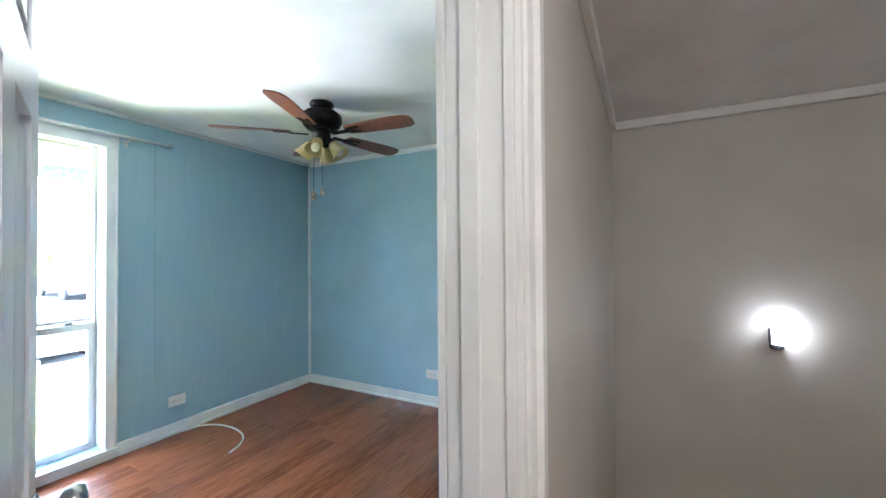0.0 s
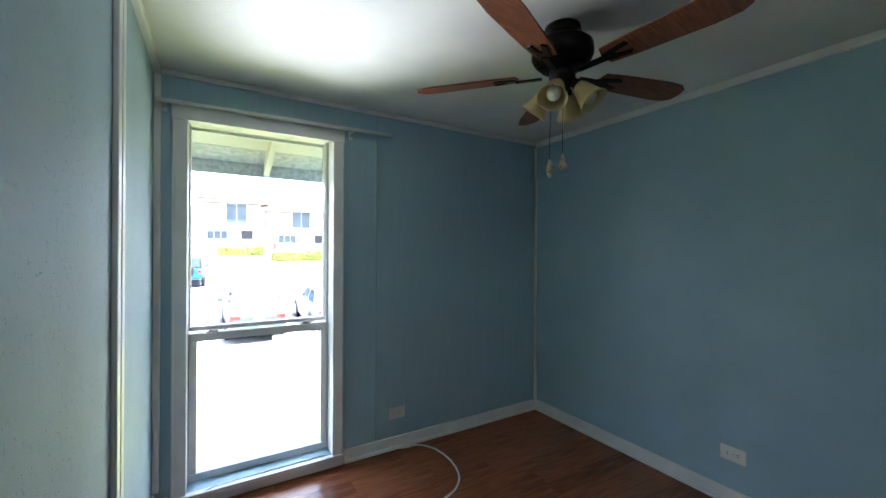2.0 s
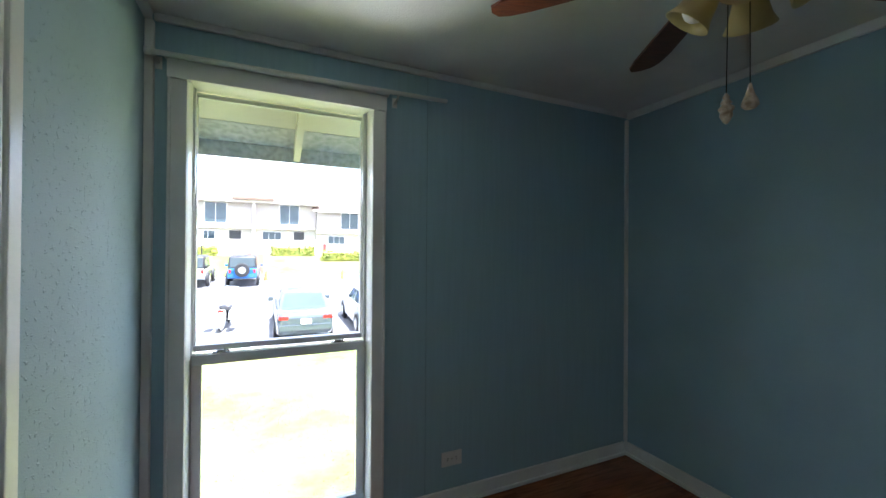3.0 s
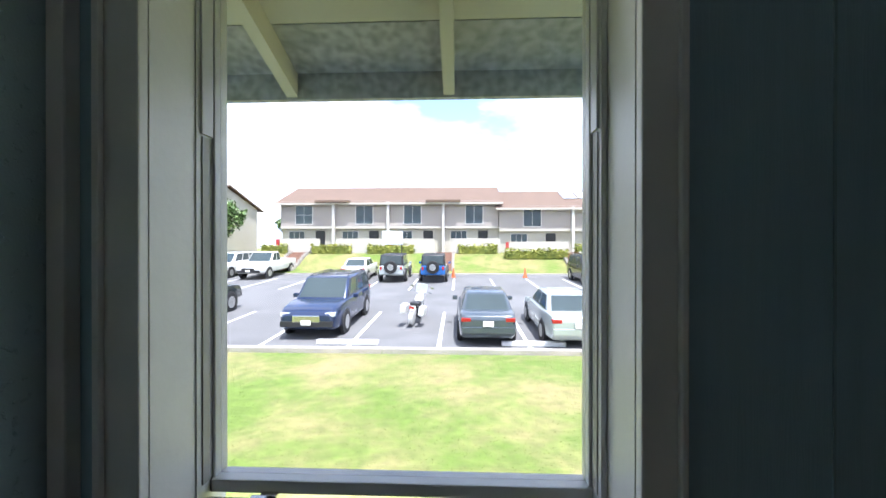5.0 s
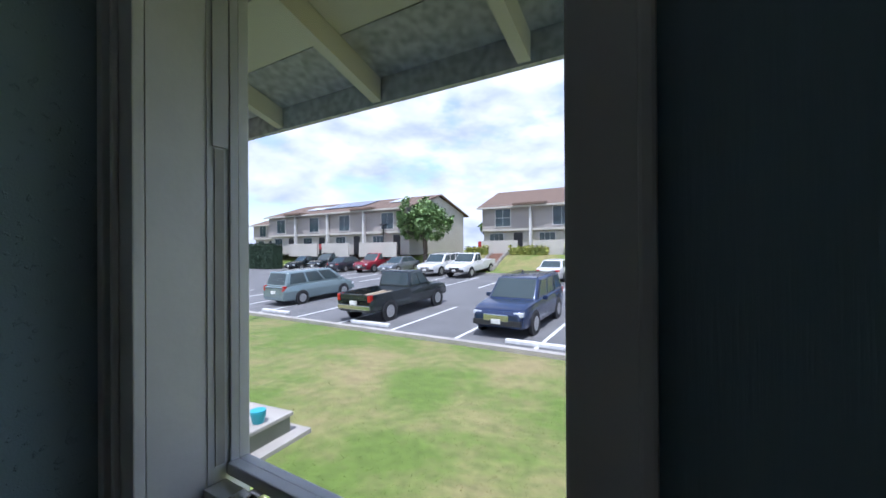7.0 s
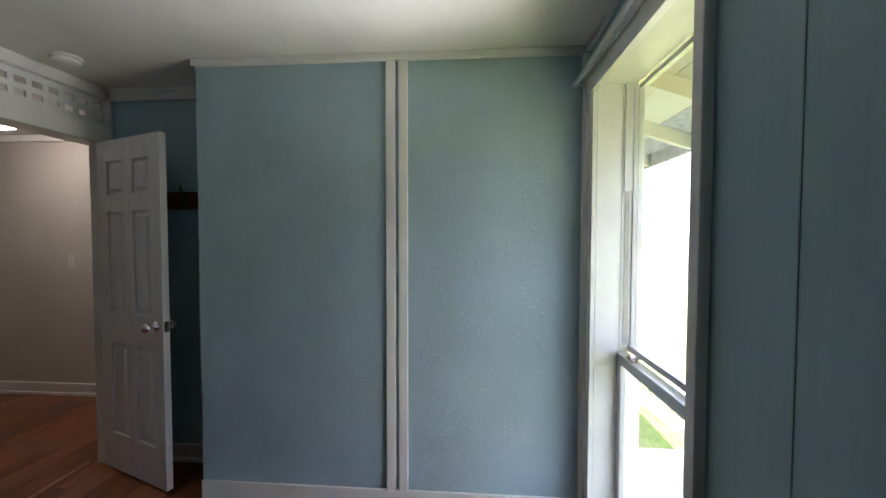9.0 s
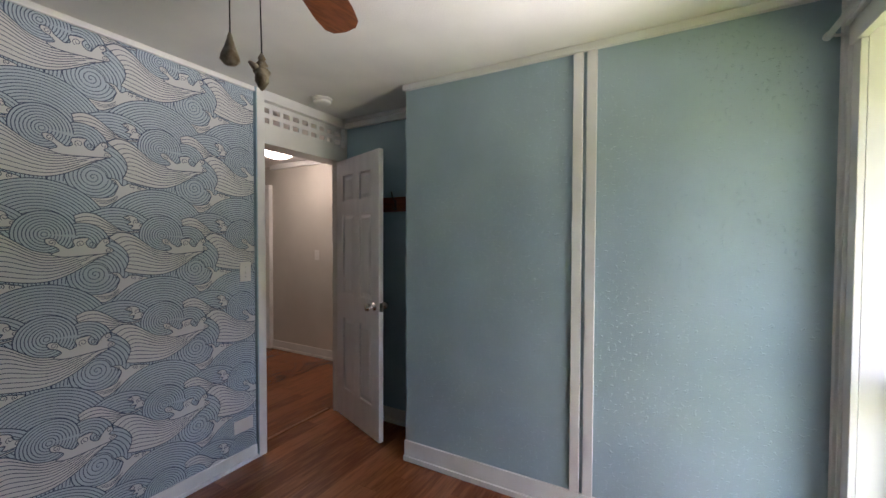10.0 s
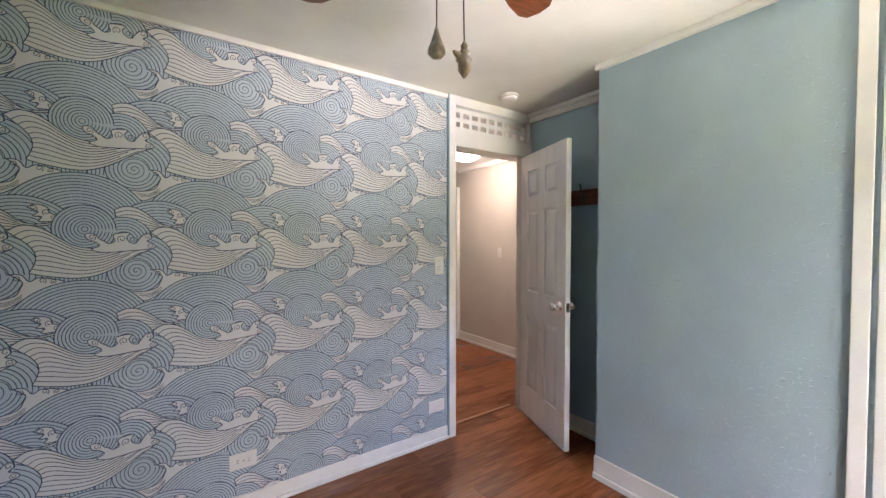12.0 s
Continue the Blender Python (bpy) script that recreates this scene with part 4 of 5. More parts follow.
def car(kind, col, x, y, heading, label, plate_front=False, category="car"):
    L, Wd, Ht, belt, wr_, cr, cf, tr, tf, st = SPEC[kind]
    pm = col
    m0 = pose(x, y, lot_z(y) + .001, math.degrees(math.atan(.047)) * (1 if heading == 0 else -1), 0, heading)
    c = thing({"pickup": "pickup_truck", "van": "minivan"}.get(kind, "car"), label, category, m0, "parked vehicles")
    bm = bmesh.new()
    rings = []
    stations = st
    if kind in ("sedan", "suv", "van"):
        c1 = smoothed([(a_[0], a_[1], a_[2]) for a_ in st], 3)
        c2 = smoothed([(a_[3], 0, 0) for a_ in st], 3)
        stations = [(p.x, p.y, p.z, q.x) for p, q in zip(c1, c2)]
    for s, lo, tp_, wf in stations:
        w = wf * Wd / 2
        mid = lo + (tp_ - lo) * .6
        rings.append([bm.verts.new((sx * a, s * L, z)) for sx, seq in ((1, ((w * .86, lo), (w * .98, lo + .08), (w, mid), (w * .95, tp_ - .04), (w * .86, tp_))), (-1, ((w * .86, tp_), (w * .95, tp_ - .04), (w, mid), (w * .98, lo + .08), (w * .86, lo)))) for a, z in seq])
    for p, q in zip(rings, rings[1:]):
        for i in range(10):
            bm.faces.new((p[i], p[(i + 1) % 10], q[(i + 1) % 10], q[i]))
    bm.faces.new(rings[0][::-1])
    bm.faces.new(rings[-1])
    body = part("body", bm, pm, c, bevel=.012, smooth=True)
    # cabin
    w0, w1 = Wd / 2 * (.92 if kind != "jeep" else .86), Wd / 2 * (.72 if kind in ("sedan",) else .80)
    zb = belt - .06
    P = [Vector(v) for v in ((-w0, cr * L, zb), (w0, cr * L, zb), (w0, cf * L, zb), (-w0, cf * L, zb), (-w1, tr * L, Ht), (w1, tr * L, Ht), (w1, tf * L, Ht), (-w1, tf * L, Ht))]
    bm = bmesh.new()
    V = [bm.verts.new(v) for v in P]
    for f in ((3, 2, 1, 0), (4, 5, 6, 7), (0, 1, 5, 4), (1, 2, 6, 5), (2, 3, 7, 6), (3, 0, 4, 7)):
        bm.faces.new([V[i] for i in f])
    part("cabin", bm, BLACKP if kind == "jeep" else pm, c, bevel=.09, smooth=True)

    def pane(name, q, u0, u1, v0, v1):
        a, b, cc, d = [P[i] for i in q]
        nrm = (b - a).cross(d - a).normalized()
        def at(u, v):
            return (a * (1 - u) + b * u) * (1 - v) + (d * (1 - u) + cc * u) * v
        bm = bmesh.new()
        lo = [bm.verts.new(at(u, v) + nrm * .004) for u, v in ((u0, v0), (u1, v0), (u1, v1), (u0, v1))]
        hi = [bm.verts.new(at(u, v) + nrm * .012) for u, v in ((u0 + .02, v0 + .02), (u1 - .02, v0 + .02), (u1 - .02, v1 - .02), (u0 + .02, v1 - .02))]
        bm.faces.new(hi)
        for i in range(4):
            bm.faces.new((lo[i], lo[(i + 1) % 4], hi[(i + 1) % 4], hi[i]))
        part(name, bm, CARGLASS, c, "dark tinted glass")
    pane("rear_window", (0, 1, 5, 4), .07, .93, .18, .90)
    pane("windshield", (2, 3, 7, 6), .05, .95, .14, .94)
    for q in ((1, 2, 6, 5), (3, 0, 4, 7)):
        cuts = ((.06, .33), (.36, .63), (.66, .92)) if kind in ("suv", "van") else ((.10, .47), (.51, .90))
        for u0, u1 in (cuts if q[0] == 1 else [(1 - b_, 1 - a_) for a_, b_ in cuts]):
            pane("side_window", q, u0, u1, .2, .88)
    if kind == "pickup":
        for sx in (-1, 1):
            part("bed_side", B((sx * Wd * .5 - (.0 if sx < 0 else .09), -.485 * L, .78), (sx * Wd * .5 + (.09 if sx < 0 else .0), -.062 * L, 1.18)), pm, c, bevel=.02)
        part("tailgate", B((-Wd * .41, -.5 * L, .7), (Wd * .41, -.486 * L, 1.17)), pm, c, bevel=.015)
    # wheels
    wb = {"sedan": (-.29, .29), "suv": (-.28, .29), "van": (-.29, .30), "pickup": (-.32, .31), "jeep": (-.29, .32)}[kind]
    for s in wb:
        for sx in (-1, 1):
            m = pose(sx * (Wd / 2 - .09), s * L, wr_, 0, 90 * sx, 0)
            arch = part("wheel_arch", lathe(bmesh.new(), [(wr_ + .07, -.02), (wr_ + .07, .092 if kind != "jeep" else .06), (wr_ - .1, .093)], 20, m), BLACKP, c)
            wh = part("wheel", lathe(bmesh.new(), [(wr_ * .55, -.08), (wr_ * .95, -.08), (wr_, -.05), (wr_, .07), (wr_ * .95, .105), (wr_ * .66, .108)], 24, m), RUBBER, c, "black tyre")
            bm = lathe(bmesh.new(), [(wr_ * .64, .1085), (wr_ * .58, .098), (wr_ * .2, .1), (.03, .112)], 20, m)
            for k_ in range(5):
                bx(bm, (-.025, .04, .1), (.025, wr_ * .6, .112), m @ pose(0, 0, 0, 0, 0, 72 * k_))
            part("rim", bm, ALLOY, wh, "silver alloy rim")
    # lamps, bumpers, plates, mirrors
    zt = belt - .12 if kind not in ("pickup",) else 1.02
    for sx in (-1, 1):
        if kind in ("sedan",):
            a, b = (sx * Wd * .36 - .14, -.5 * L - .004, .77), (sx * Wd * .36 + .14, -.465 * L, .88)
            a, b = (min(a[0], b[0]), a[1], a[2]), (max(a[0], b[0]), b[1], b[2])
        elif kind == "jeep":
            a, b = (sx * Wd * .36 - .06, -.505 * L, .86), (sx * Wd * .36 + .06, -.46 * L, 1.08)
        else:
            a, b = (sx * Wd * .41 - .08, -.505 * L, zt - .12), (sx * Wd * .41 + .07, -.46 * L, zt + .14)
        part("tail_light", B(a, b), REDL, c, "red tail light", bevel=.015)
        zh = st[-2][2] - .14
        part("head_light", B((sx * Wd * .36 - .17, .455 * L, zh - .07), (sx * Wd * .36 + .13, .492 * L, zh + .06)), CLEARL, c, "clear head lamp", bevel=.02)
        part("mirror", B((sx * (Wd * .5 + .10) - .09, cf * L - .62, belt - .02), (sx * (Wd * .5 + .10) + .09, cf * L - .50, belt + .13)), pm, c, bevel=.03)
    lo = st[0][1]
    part("rear_bumper", B((-Wd * .43, -.512 * L, lo + .02), (Wd * .43, -.47 * L, lo + .20)), CHROME if kind == "pickup" else pm, c, bevel=.02)
    part("front_bumper", B((-Wd * .42, .46 * L, lo - .05), (Wd * .42, .506 * L, lo + .14)), BLACKP if kind in ("suv", "jeep", "pickup") else pm, c, bevel=.02)
    part("grille", B((-Wd * .22, .48 * L, st[-1][1] + .16), (Wd * .22, .508 * L, st[-1][2] - .0)), CHROME if kind == "suv" else BLACKP, c, bevel=.02)
    part("license_plate", B((-.155, -.516 * L, lo + .22), (.155, -.502 * L, lo + .37)), PLASTIC, c, "pale license plate")
    if plate_front:
        part("license_plate", B((-.155, .5065 * L, lo + .02), (.155, .512 * L, lo + .17)), PLASTIC, c, "pale license plate")
    if kind == "jeep":
        m = pose(0, -.505 * L, 1.05, 90, 0, 0)
        sp = part("spare_wheel", lathe(bmesh.new(), [(.2, -.0), (.40, .0), (.42, .03), (.42, .2), (.38, .23), (.2, .235)], 24, m), RUBBER, c, "black spare tyre")
        part("spare_rim", lathe(bmesh.new(), [(.21, .2355), (.03, .22)], 20, m), ALLOY, sp)
    if kind in ("suv",):
        for sx in (-1, 1):
            part("roof_rail", tube(bmesh.new(), [(sx * w1 * .86, tr * L + .1, Ht + .005), (sx * w1 * .86, tr * L + .3, Ht + .05), (sx * w1 * .86, tf * L - .3, Ht + .05), (sx * w1 * .86, tf * L - .1, Ht + .005)], .018, 6), BLACKP, c)
    return c


car("sedan", paint("slate", (.085, .105, .125)), 1.54, 15.9, 0, "slate grey sedan parked nose-in by the lawn")
car("sedan", paint("silver", (.46, .50, .50)), 4.15, 15.75, 0, "pale silver sedan parked nose-in by the lawn")
car("suv", paint("navy", (.018, .034, .09)), -4.1, 16.6, 180, "dark blue three-row car facing the lawn", True)
car("pickup", paint("black", (.018, .026, .028)), -10.05, 16.6, 0, "black crew-cab pickup truck with lumber in its bed", category="pickup truck")
car("van", paint("sage", (.20, .26, .27)), -16.9, 17.4, 0, "grey-green minivan parked by the lawn", category="minivan")
car("pickup", paint("white", (.66, .66, .64), 0), -13.9, 31.2, 180, "white pickup truck in the far row", True, "pickup truck")
car("suv", paint("white", (.66, .66, .64), 0), -16.9, 31.2, 180, "white crossover in the far row", True)
car("sedan", paint("grey", (.20, .22, .24)), -21.9, 31.8, 180, "grey sedan in the far row", True)
car("suv", paint("red", (.30, .025, .04)), -25.0, 32.0, 180, "dark red crossover in the far row", True)
car("sedan", paint("charcoal", (.04, .045, .06)), -28.3, 31.5, 0, "charcoal sedan backed into the far row")
car("suv", paint("black", (.018, .026, .028)), -31.6, 32.0, 180, "black crossover in the far row", True)
car("sedan", paint("black", (.018, .026, .028)), -35.4, 31.8, 180, "black sedan in the far row", True)
car("sedan", paint("white", (.66, .66, .64), 0), -6.5, 30.3, 0, "white sedan parked in the far row")
car("jeep", paint("silver", (.46, .50, .50)), -3.75, 29.4, 0, "silver off-roader with a spare wheel on its tail")
car("jeep", paint("bright_blue", (.03, .14, .42)), -1.0, 29.4, 0, "bright blue off-roader with a dark soft top")
car("suv", paint("gunmetal", (.05, .055, .06)), 9.4, 28.0, 180, "dark grey crossover in the far row", True)
lum = thing("lumber", "pale boards lying in the pickup bed", "lumber", pose(-10.3, 15.2, lot_z(15.2) + .86, 2.5, 0, 6))
for i in range(4):
    part("board", B((-.35 + i * .19, -1.0 + .1 * i, 0), (-.18 + i * .19, .9, .05 + .08 * (i % 2))), mat("raw_lumber", (.45, .36, .25), .8, var=.1), lum)

mb = thing("motorcycle", "white and silver touring motorcycle leaning on its stand", "motorcycle", pose(-.95, 16.7, lot_z(16.7) + .004, 0, 7, -6), "parked vehicles")
for yy in (-.72, .78):
    wh = part("wheel", lathe(bmesh.new(), [(.2, -.06), (.29, -.065), (.32, -.03), (.32, .03), (.29, .065), (.2, .06)], 22, pose(0, yy, .32, 0, 90, 0)), RUBBER, mb, "black tyre")
    part("rim", lathe(bmesh.new(), [(.2, -.03), (.03, -.05), (.03, .05), (.2, .03)], 18, pose(0, yy, .32, 0, 90, 0)), ALLOY, wh)
    part("fender", lathe(bmesh.new(), [(.30, -.08), (.345, -.06), (.345, .06), (.30, .08)], 22, pose(0, yy, .36, 0, 90, 0)), LINE, mb)
part("engine", B((-.2, -.3, .25), (.2, .35, .62)), BLACKP, mb, bevel=.05)
part("tank", lathe(bmesh.new(), [(.02, -.35), (.13, -.28), (.17, 0), (.15, .2), (.04, .32)], 16, pose(0, .2, .86, -82, 0, 0)), LINE, mb, smooth=True)
part("saddle", B((-.17, -.62, .70), (.17, -.08, .82)), BLACKP, mb, bevel=.05)
for sx in (-1, 1):
    part("saddlebag", B((sx * .33 - .11, -.95, .42), (sx * .33 + .11, -.40, .74)), LINE, mb, "white hard saddlebag", bevel=.05)
    part("grip", tube(bmesh.new(), [(sx * .05, .52, 1.02), (sx * .3, .42, 1.12), (sx * .42, .30, 1.1)], .018, 8), CHROME, mb)
    part("mirror", B((sx * .4 - .06, .46, 1.24), (sx * .4 + .06, .49, 1.33)), CHROME, mb, bevel=.01)
    part("fork", tube(bmesh.new(), [(sx * .09, .78, .32), (sx * .09, .55, 1.0)], .025, 8), CHROME, mb)
part("windscreen", B((-.22, .58, 1.0), (.22, .60, 1.35), pose(0, 0, 0, 8, 0, 0)), SKYLIGHT, mb, bevel=.01)
part("head_lamp", lathe(bmesh.new(), [(.02, -.1), (.1, -.04), (.11, .06), (.1, .08)], 16, pose(0, .68, .95, -90, 0, 0)), CLEARL, mb)
part("tail_light", B((-.08, -1.08, .66), (.08, -1.0, .74)), REDL, mb, "red tail light")

for xx in (.3, 5.5):
    cn = thing("traffic_cone", "small orange traffic cone", "traffic cone", pose(xx, 30.4, lot_z(30.4)), "traffic cones")
    part("foot", B((-.18, -.18, .001), (.18, .18, .04)), ORANGE, cn)
    part("cone", lathe(bmesh.new(), [(.14, .0405), (.03, .7)], 14), ORANGE, cn)

# ---- trees and hedges ----
def leaf_mesh(points, size, seed):
    rg = random.Random(seed)
    vs, fs = [], []
    for p in points:
        q = Euler((rg.uniform(-1, 1), rg.uniform(-1, 1), rg.uniform(0, 6.3))).to_matrix()
        s = size * rg.uniform(.6, 1.4)
        i = len(vs)
        vs += [Vector(p) + q @ Vector(c) * s for c in ((-.5, 0, 0), (0, -.28, .08), (.55, 0, -.05), (0, .28, .08))]
        fs.append((i, i + 1, i + 2, i + 3))
    return vs, fs


def leafy(name, points, size, seed, material, parent, label=""):
    vs, fs = leaf_mesh(points, size, seed)
    me = bpy.data.meshes.new(name)
    me.from_pydata(vs, [], fs)
    me.materials.append(material)
    ob = new(name, me)
    ob.parent = parent
    if label:
        ob["label"] = label
    return ob


def tree(x, y, z, h, r, label, seed, n=4200, trunk=.2, flat=.8):
    rg = random.Random(seed)
    t = thing("tree", label, "tree", pose(x, y, z))
    th = h * .38
    bm = bmesh.new()
    tube(bm, smoothed([(0, 0, -.2), (.05, 0, th * .5), (-.03, .03, th)], 4), trunk, 10)
    ends = []
    for k in range(7):
        a = k * .9 + rg.random() * .4
        e = (math.cos(a) * r * .6, math.sin(a) * r * .6, h * rg.uniform(.55, .85))
        tube(bm, smoothed([(0, 0, th * .85), (e[0] * .4, e[1] * .4, th + (e[2] - th) * .5), e], 4), trunk * .38, 6)
        ends.append(e)
    part("trunk", bm, BARK, t, "brown forked trunk")
    clumps = [(rg.gauss(0, .40) * r, rg.gauss(0, .40) * r, h * .68 + rg.gauss(0, .30) * r * flat) for _ in range(46)] + ends
    pts = []
    for k in range(n):
        c = clumps[k % len(clumps)]
        d = Vector((rg.gauss(0, 1), rg.gauss(0, 1), rg.gauss(0, 1))).normalized() * (.30 * r) * rg.random() ** .35
        p = Vector(c) + d
        e = Vector((p.x / r, p.y / r, (p.z - h * .68) / (r * flat)))
        if e.length > 1.05:
            p = Vector((0, 0, h * .68)) + (p - Vector((0, 0, h * .68))) / e.length * rg.uniform(.9, 1.05)
        pts.append(p)
    leafy("crown", pts, .36 if n > 2000 else .5, seed, LEAF, t, "dense glossy green leaves")
    return t


def hedge(x0, x1, y, z, dp, h, label, seed, material=None, n=None):
    rg = random.Random(seed)
    t = thing("hedge", label, "hedge", pose((x0 + x1) / 2, y, z))
    w = x1 - x0
    part("core", B((-w / 2 + .12, -dp / 2 + .12, -.1), (w / 2 - .12, dp / 2 - .12, h - .14)), material or HEDGE, t, bevel=.08)
    pts = []
    for _ in range(n or int(90 * w)):
        u = Vector((rg.uniform(-w / 2, w / 2), rg.uniform(-dp / 2, dp / 2), rg.uniform(0, h)))
        f = rg.random()
        if f < .45:
            u.y = -dp / 2 + rg.uniform(0, .12)
        elif f < .9:
            u.z = h - .1 + rg.uniform(-.08, .14) + .08 * math.sin(u.x * 2.1)
        else:
            u.x = rg.choice((-1, 1)) * (w / 2 - .08)
        pts.append(u)
    leafy("leaves", pts, .22, seed, material or HEDGE, t)


tree(-20.6, 34.2, ground_z(0, 34.2), 6.6, 2.75, "round-crowned green tree in front of the gable wall", 3, 6000, .24, .98)
tree(-17.6, 44, 1.03, 4.2, 1.7, "small green tree between the buildings", 8, 1200)
tree(-44, 35.5, .6, 4.6, 1.7, "slender green tree by the hedge", 9, 1000, .12)
for i, (tx, ty, hh, rr) in enumerate(((-52, 19, 7, 4.2), (-61, 22, 7, 4.5), (-70, 17, 8, 5), (-78, 24, 8, 5))):
    tree(tx, ty, -.6, hh, rr, "broad green street tree beyond the road", 20 + i, 1800, .3, .55)
hy = 36.6
for i, (a, b) in enumerate(((-40.5, -31.5), (-29.5, -24.2), (-17.2, -14.6), (-12.6, -8.8), (-7.5, -3.2), (.6, 4.2), (10.9, 16.5))):
    hedge(a, b, hy, ground_z(0, hy), 1.0, .75, "low yellow-green clipped hedge on the slope", 40 + i)
hedge(4.6, 10.0, 35.4, ground_z(0, 35.4), 1.0, .7, "low yellow-green clipped hedge on the slope", 60)
hedge(-46, -38.8, 30.6, lot_z(30.6), 1.6, 2.9, "tall dark clipped hedge", 61, DHEDGE, 1600)

# ---- townhouses ----
def house_window(parent, x, y, z0, w, h, nx=2, nz=1):
    wn_ = part("window", B((x - w / 2 - .06, y - .05, z0 - .06), (x + w / 2 + .06, y - .002, z0 + h + .06)), WTRIM, parent)
    for i in range(nx):
        for j in range(nz):
            part("pane", B((x - w / 2 + i * w / nx + .02, y - .062, z0 + j * h / nz + .02), (x - w / 2 + (i + 1) * w / nx - .02, y - .0505, z0 + (j + 1) * h / nz - .02)), WPANE, wn_)


def townhouse(x0, x1, y, z0, eave_z, ridge_z, depth, units, label, seed, tall=False, collectors=()):
    rg = random.Random(seed)
    t = thing("townhouse_row", label, "townhouse", kind="")
    ym = y + depth / 2
    zf = z0 + 2.45
    bm = bmesh.new()
    prism(bm, [(0, 0), (depth, 0), (depth, eave_z - z0), (depth / 2, ridge_z - z0 - .12), (0, eave_z - z0)], Matrix(((0, 0, 1, x0), (1, 0, 0, y), (0, 1, 0, z0), (0, 0, 0, 1))), x1 - x0)
    part("wall", bm, STUCCO2, t, "pale grey stucco walls")
    part("upper_siding", B((x0 + .02, y - .35, zf), (x1 - .02, y - .001, eave_z + .02)), STUCCO, t, "grey-tan horizontal siding")
    part("floor_band", B((x0, y - .40, zf - .22), (x1, y - .002, zf - .001)), STUCCO2, t)
    for s in (-1, 1):
        bm = bmesh.new()
        ye, ze = (y - .85 if s < 0 else y + depth + .85), eave_z - (.85) * (ridge_z - eave_z) / (depth / 2)
        vs = [bm.verts.new((x, yy, zz + h)) for h in (0, .14) for x, yy, zz in ((x0 - .35, ye, ze), (x1 + .35, ye, ze), (x1 + .35, ym, ridge_z), (x0 - .35, ym, ridge_z))]
        for f in ((3, 2, 1, 0), (4, 5, 6, 7), (0, 1, 5, 4), (1, 2, 6, 5), (2, 3, 7, 6), (3, 0, 4, 7)):
            bm.faces.new([vs[i] for i in f])
        part("roof_slope", bm, ROOF, t, "brown shingle roof")
    part("gutter", B((x0 - .35, y - .93, eave_z - .85 * (ridge_z - eave_z) / (depth / 2) - .04), (x1 + .35, y - .86, eave_z - .85 * (ridge_z - eave_z) / (depth / 2) + .14)), STUCCO2, t)
    uw = (x1 - x0) / units
    for u in range(units):
        c = x0 + (u + .5) * uw
        part("post", B((x0 + u * uw - .10, y - .75, z0), (x0 + u * uw + .12, y - .42, eave_z - .1)), WTRIM, t, "white post") if u else None
        sgn = 1 if u % 2 else -1
        house_window(t, c + sgn * .3, y - .35, zf + .22, 1.6, 1.7, 2, 2 if u == 0 and tall else 1)
        house_window(t, c - uw * .22, y, z0 + 1.15, 1.5, .85, 3)
        part("door", B((c + uw * .22 - .45, y - .05, z0), (c + uw * .22 + .45, y - .001, z0 + 2.05)), BLACKP, t, "dark recessed entry door")
        part("fence_wall", B((x0 + u * uw + .75, y - 2.1, z0 - .2), (x0 + (u + 1) * uw - .02 - (.75 if u % 2 == 0 else 0), y - 1.95, z0 + 1.25)), STUCCO2, t, "low pale patio wall")
        part("meter_box", B((x0 + u * uw + .4, y - 2.15, z0 + .6), (x0 + u * uw + .65, y - 1.9, z0 + 1.2)), REDBOX, t, "small red box") if u % 2 == 0 else None
    if units > 3:
        for u in range(1, units, 2):
            c = x0 + u * uw
            k2 = (ridge_z - eave_z) / (depth / 2)
            part("dormer_roof", B((c - 1.6, y - 1.15, eave_z - .85 * k2 + .16), (c + 1.6, y + .6, eave_z - .85 * k2 + .36)), ROOF, t)
    for (cx, cy, w, d, mt) in collectors:
        k2 = (ridge_z - eave_z) / (depth / 2)
        m = Matrix.Translation((cx, cy, eave_z + (cy - y) * k2 + .2)) @ pose(0, 0, 0, math.degrees(math.atan(k2)), 0, 0)
        part("solar_panel", B((-w / 2, -d / 2, 0), (w / 2, d / 2, .06), m), mt, t, "roof-mounted solar panel", bevel=.01)
    return t


townhouse(-16.2, 4.4, 38.5, 1.03, 5.85, 7.7, 9, 4, "grey-tan two-storey townhouse row with a brown roof", 1, True)
townhouse(4.42, 17.7, 38.3, .75, 5.3, 7.2, 9, 2, "lower grey-tan townhouse row with roof solar collectors", 2, False, ((11.5, 41, 1.3, 2.2, SKYLIGHT), (13.0, 41, 1.3, 2.2, SKYLIGHT)))
townhouse(-45, -22.4, 34.0, .95, 5.85, 7.6, 11.5, 4, "long townhouse row with a blank gable end", 3, False, ((-33.5, 37, 6.5, 3.2, PVPANEL), (-26.2, 37.5, 1.4, 2.4, SKYLIGHT), (-38, 36, 3, 1.6, SKYLIGHT)))
townhouse(-58, -46.5, 40.0, .95, 5.6, 7.4, 11, 2, "distant grey townhouse row", 4)
townhouse(-24, -14, 62.0, 1.0, 7.4, 9.2, 10, 2, "distant pale building between the rows", 5)
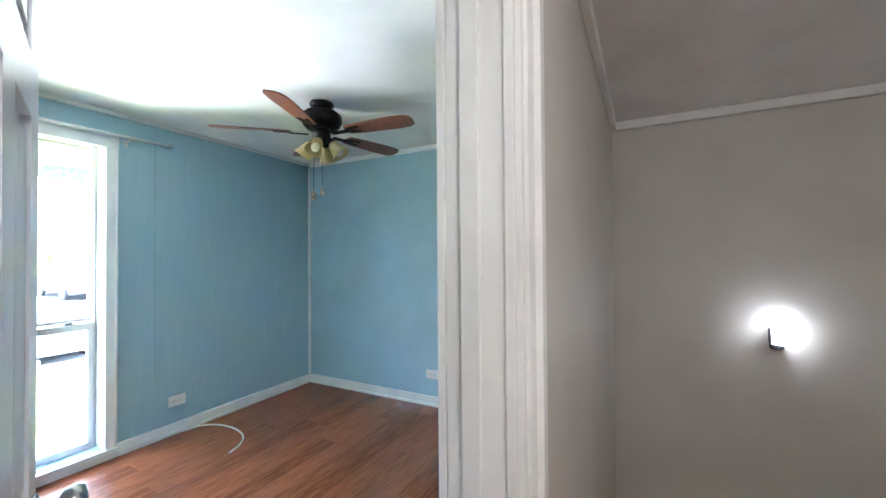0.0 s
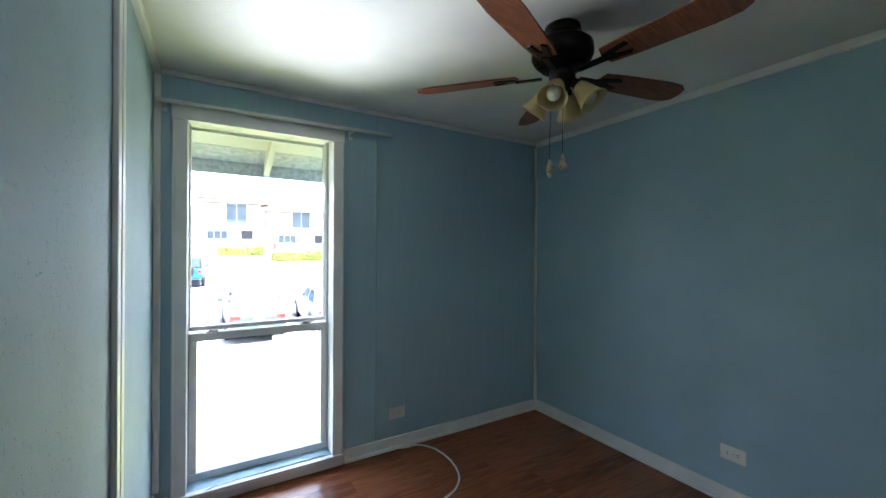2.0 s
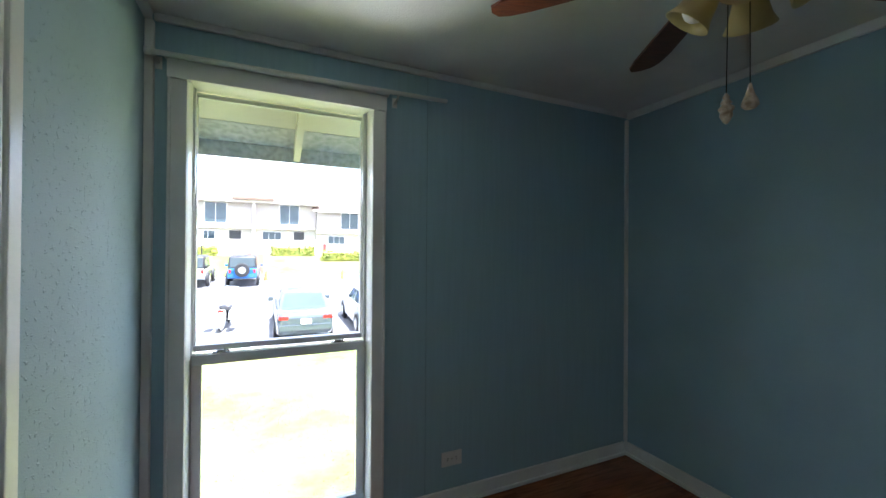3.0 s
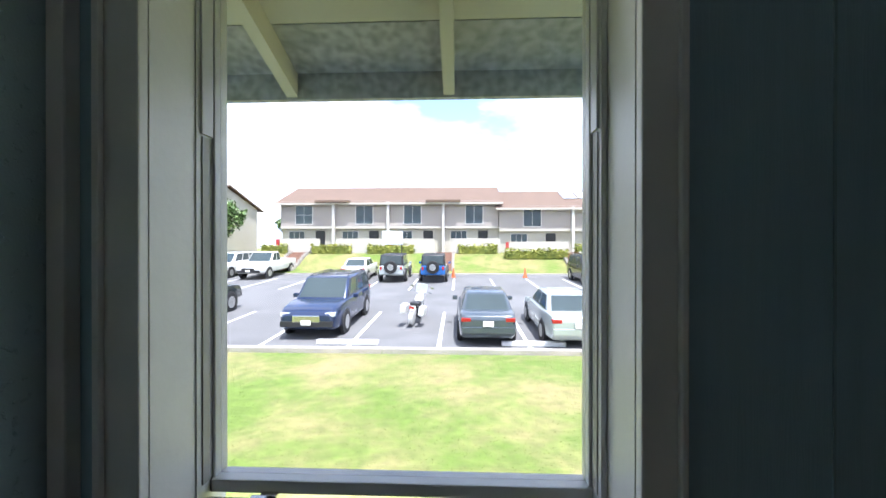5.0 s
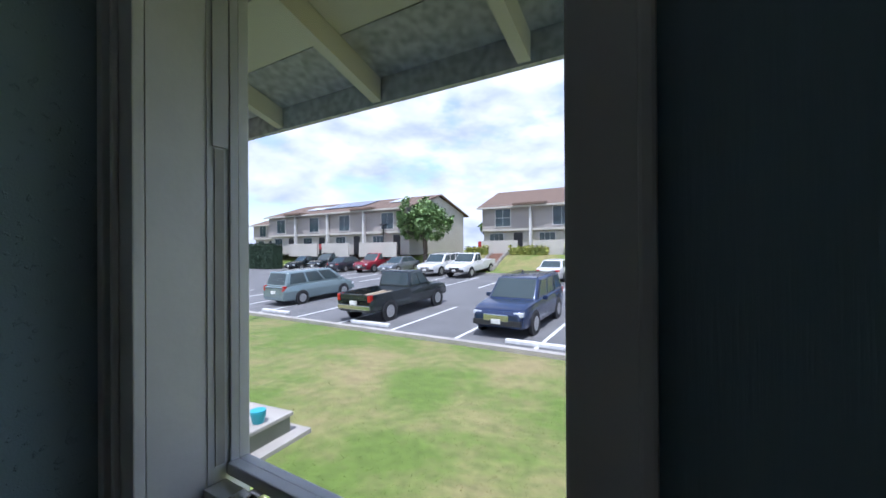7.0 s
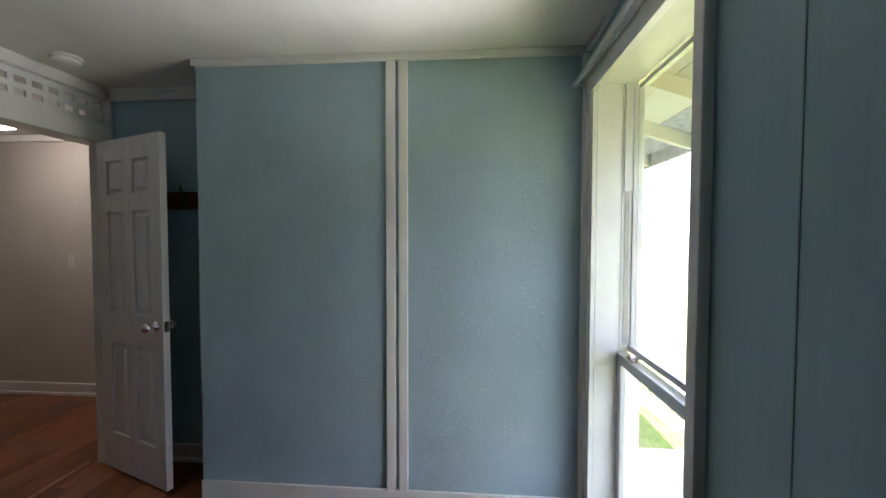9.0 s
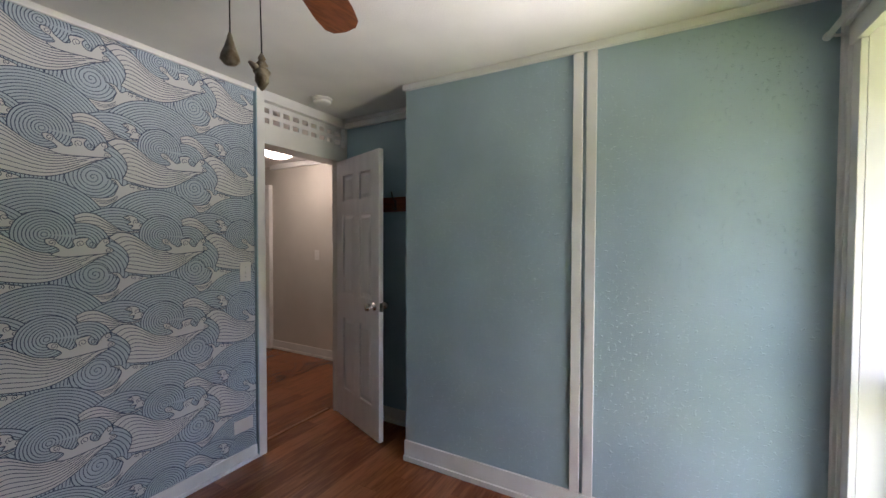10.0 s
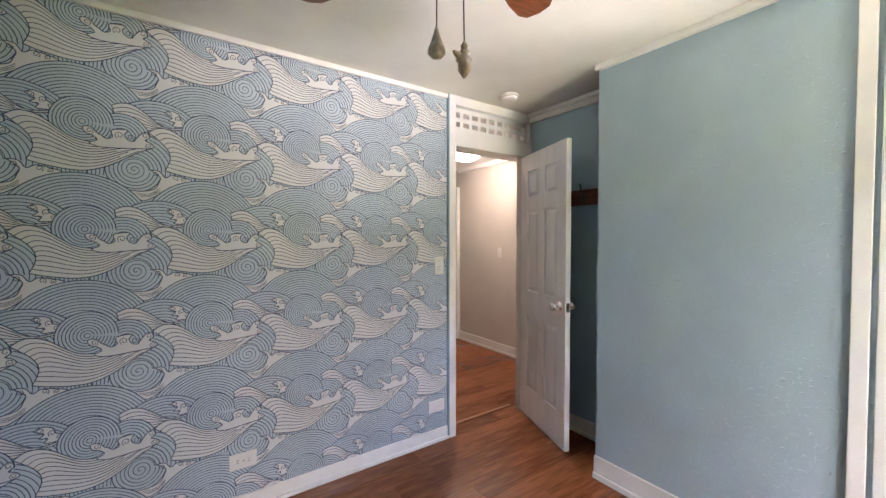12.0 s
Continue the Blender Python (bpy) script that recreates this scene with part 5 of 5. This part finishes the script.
for sx, w_ in ((-13.6, 1.3), (-.6, 1.4), (10.4, 1.3), (-30.6, 1.2)):
    s_ = thing("garden_steps", "brick-red steps up the grass slope with pale kerbs", "steps", kind="structure")
    for i in range(9):
        yy = 33.0 + i * .42
        part("step", B((sx - w_ / 2, yy, ground_z(0, yy) - .3), (sx + w_ / 2, yy + .43, ground_z(0, yy + .42) + .03)), BRICKP, s_)
    for e in (-1, 1):
        for i in range(9):
            yy = 33.0 + i * .42
            part("side_kerb", B((sx + e * (w_ / 2 + .12) - .11, yy, ground_z(0, yy) - .3), (sx + e * (w_ / 2 + .12) + .11, yy + .42, ground_z(0, yy + .42) + .16)), CONC, s_)

hp = thing("basketball_hoop", "pale basketball backboard on a dark pole", "basketball hoop", pose(-4.6, 33.4, ground_z(0, 33.4)))
part("pole", tube(bmesh.new(), [(.6, .3, -.1), (.6, .3, 2.3), (.3, 0, 2.9)], .06, 8), BLACKP, hp)
part("backboard", B((-.95, -.03, 2.0), (.75, .02, 3.1)), SKYLIGHT, hp, "translucent pale backboard")
lp = thing("street_lamp", "slim dark lamp post on the lawn", "street lamp", pose(-13.7, 11.2, -1.40))
part("foot", lathe(bmesh.new(), [(.16, -.02), (.16, .05), (.10, .09)], 14), BLACKP, lp)
part("pole", tube(bmesh.new(), [(0, 0, .05), (0, 0, 4.3)], .065, 10), BLACKP, lp)
part("lamp_head", B((-.35, -.13, 4.3), (.35, .13, 4.42)), BLACKP, lp, bevel=.03)
lp2 = copy_thing(lp, pose(-25.3, 33.4, ground_z(0, 33.4)))

# grass blades on the near lawn
rg = random.Random(77)
gvs, gfs = [], []
for _ in range(42000):
    y = 4.0 + 9.0 * rg.random() ** .8
    x = rg.uniform(-2.0 - y * 1.15, 2.0 + y * .75)
    z, h, a = ground_z(x, y), rg.uniform(.010, .024), rg.uniform(0, 6.3)
    w, i = rg.uniform(.004, .010), len(gvs)
    dx, dy = math.cos(a) * w, math.sin(a) * w
    gvs += [(x - dx, y - dy, z - .01), (x + dx, y + dy, z - .01), (x + rg.uniform(-.04, .04), y + rg.uniform(-.04, .04), z + h)]
    gfs.append((i, i + 1, i + 2))
me = bpy.data.meshes.new("grass")
me.from_pydata(gvs, [], gfs)
me.materials.append(GRASS)
tagged(new("grass", me), "short lawn grass, partly dried to straw", "grass", kind="stuff")

# ---- floor planks ----
rng = random.Random(5)
PLW, PLL = .125, 1.2
bm = B((0, 0, -.0115), (PLL - .0015, PLW - .0015, 0))
plank_mesh = bpy.data.meshes.new("plank")
bm.to_mesh(plank_mesh)
bm.free()
plank_mesh.materials.append(WOOD)
y = -3.5
while y < D:
    x = -1.4 - rng.random() * PLL
    while x < XB + .09:
        if x + PLL > -1.4 and not (y < -2.3) and not (y < -.2 and x + PLL > 1.17):
            p = new("plank", plank_mesh)
            p.parent = floor
            p.location = (x, y, 0)
            wy = min(PLW, D + .0 - y) / PLW
            p.scale = (1, wy if wy > .05 else .05, 1)
        x += PLL
    y += PLW
struct("threshold", B((OX0, -.16, .0005), (OX1, -.135, .004)), THRESH, "orange wood threshold strip in the doorway", "trim")
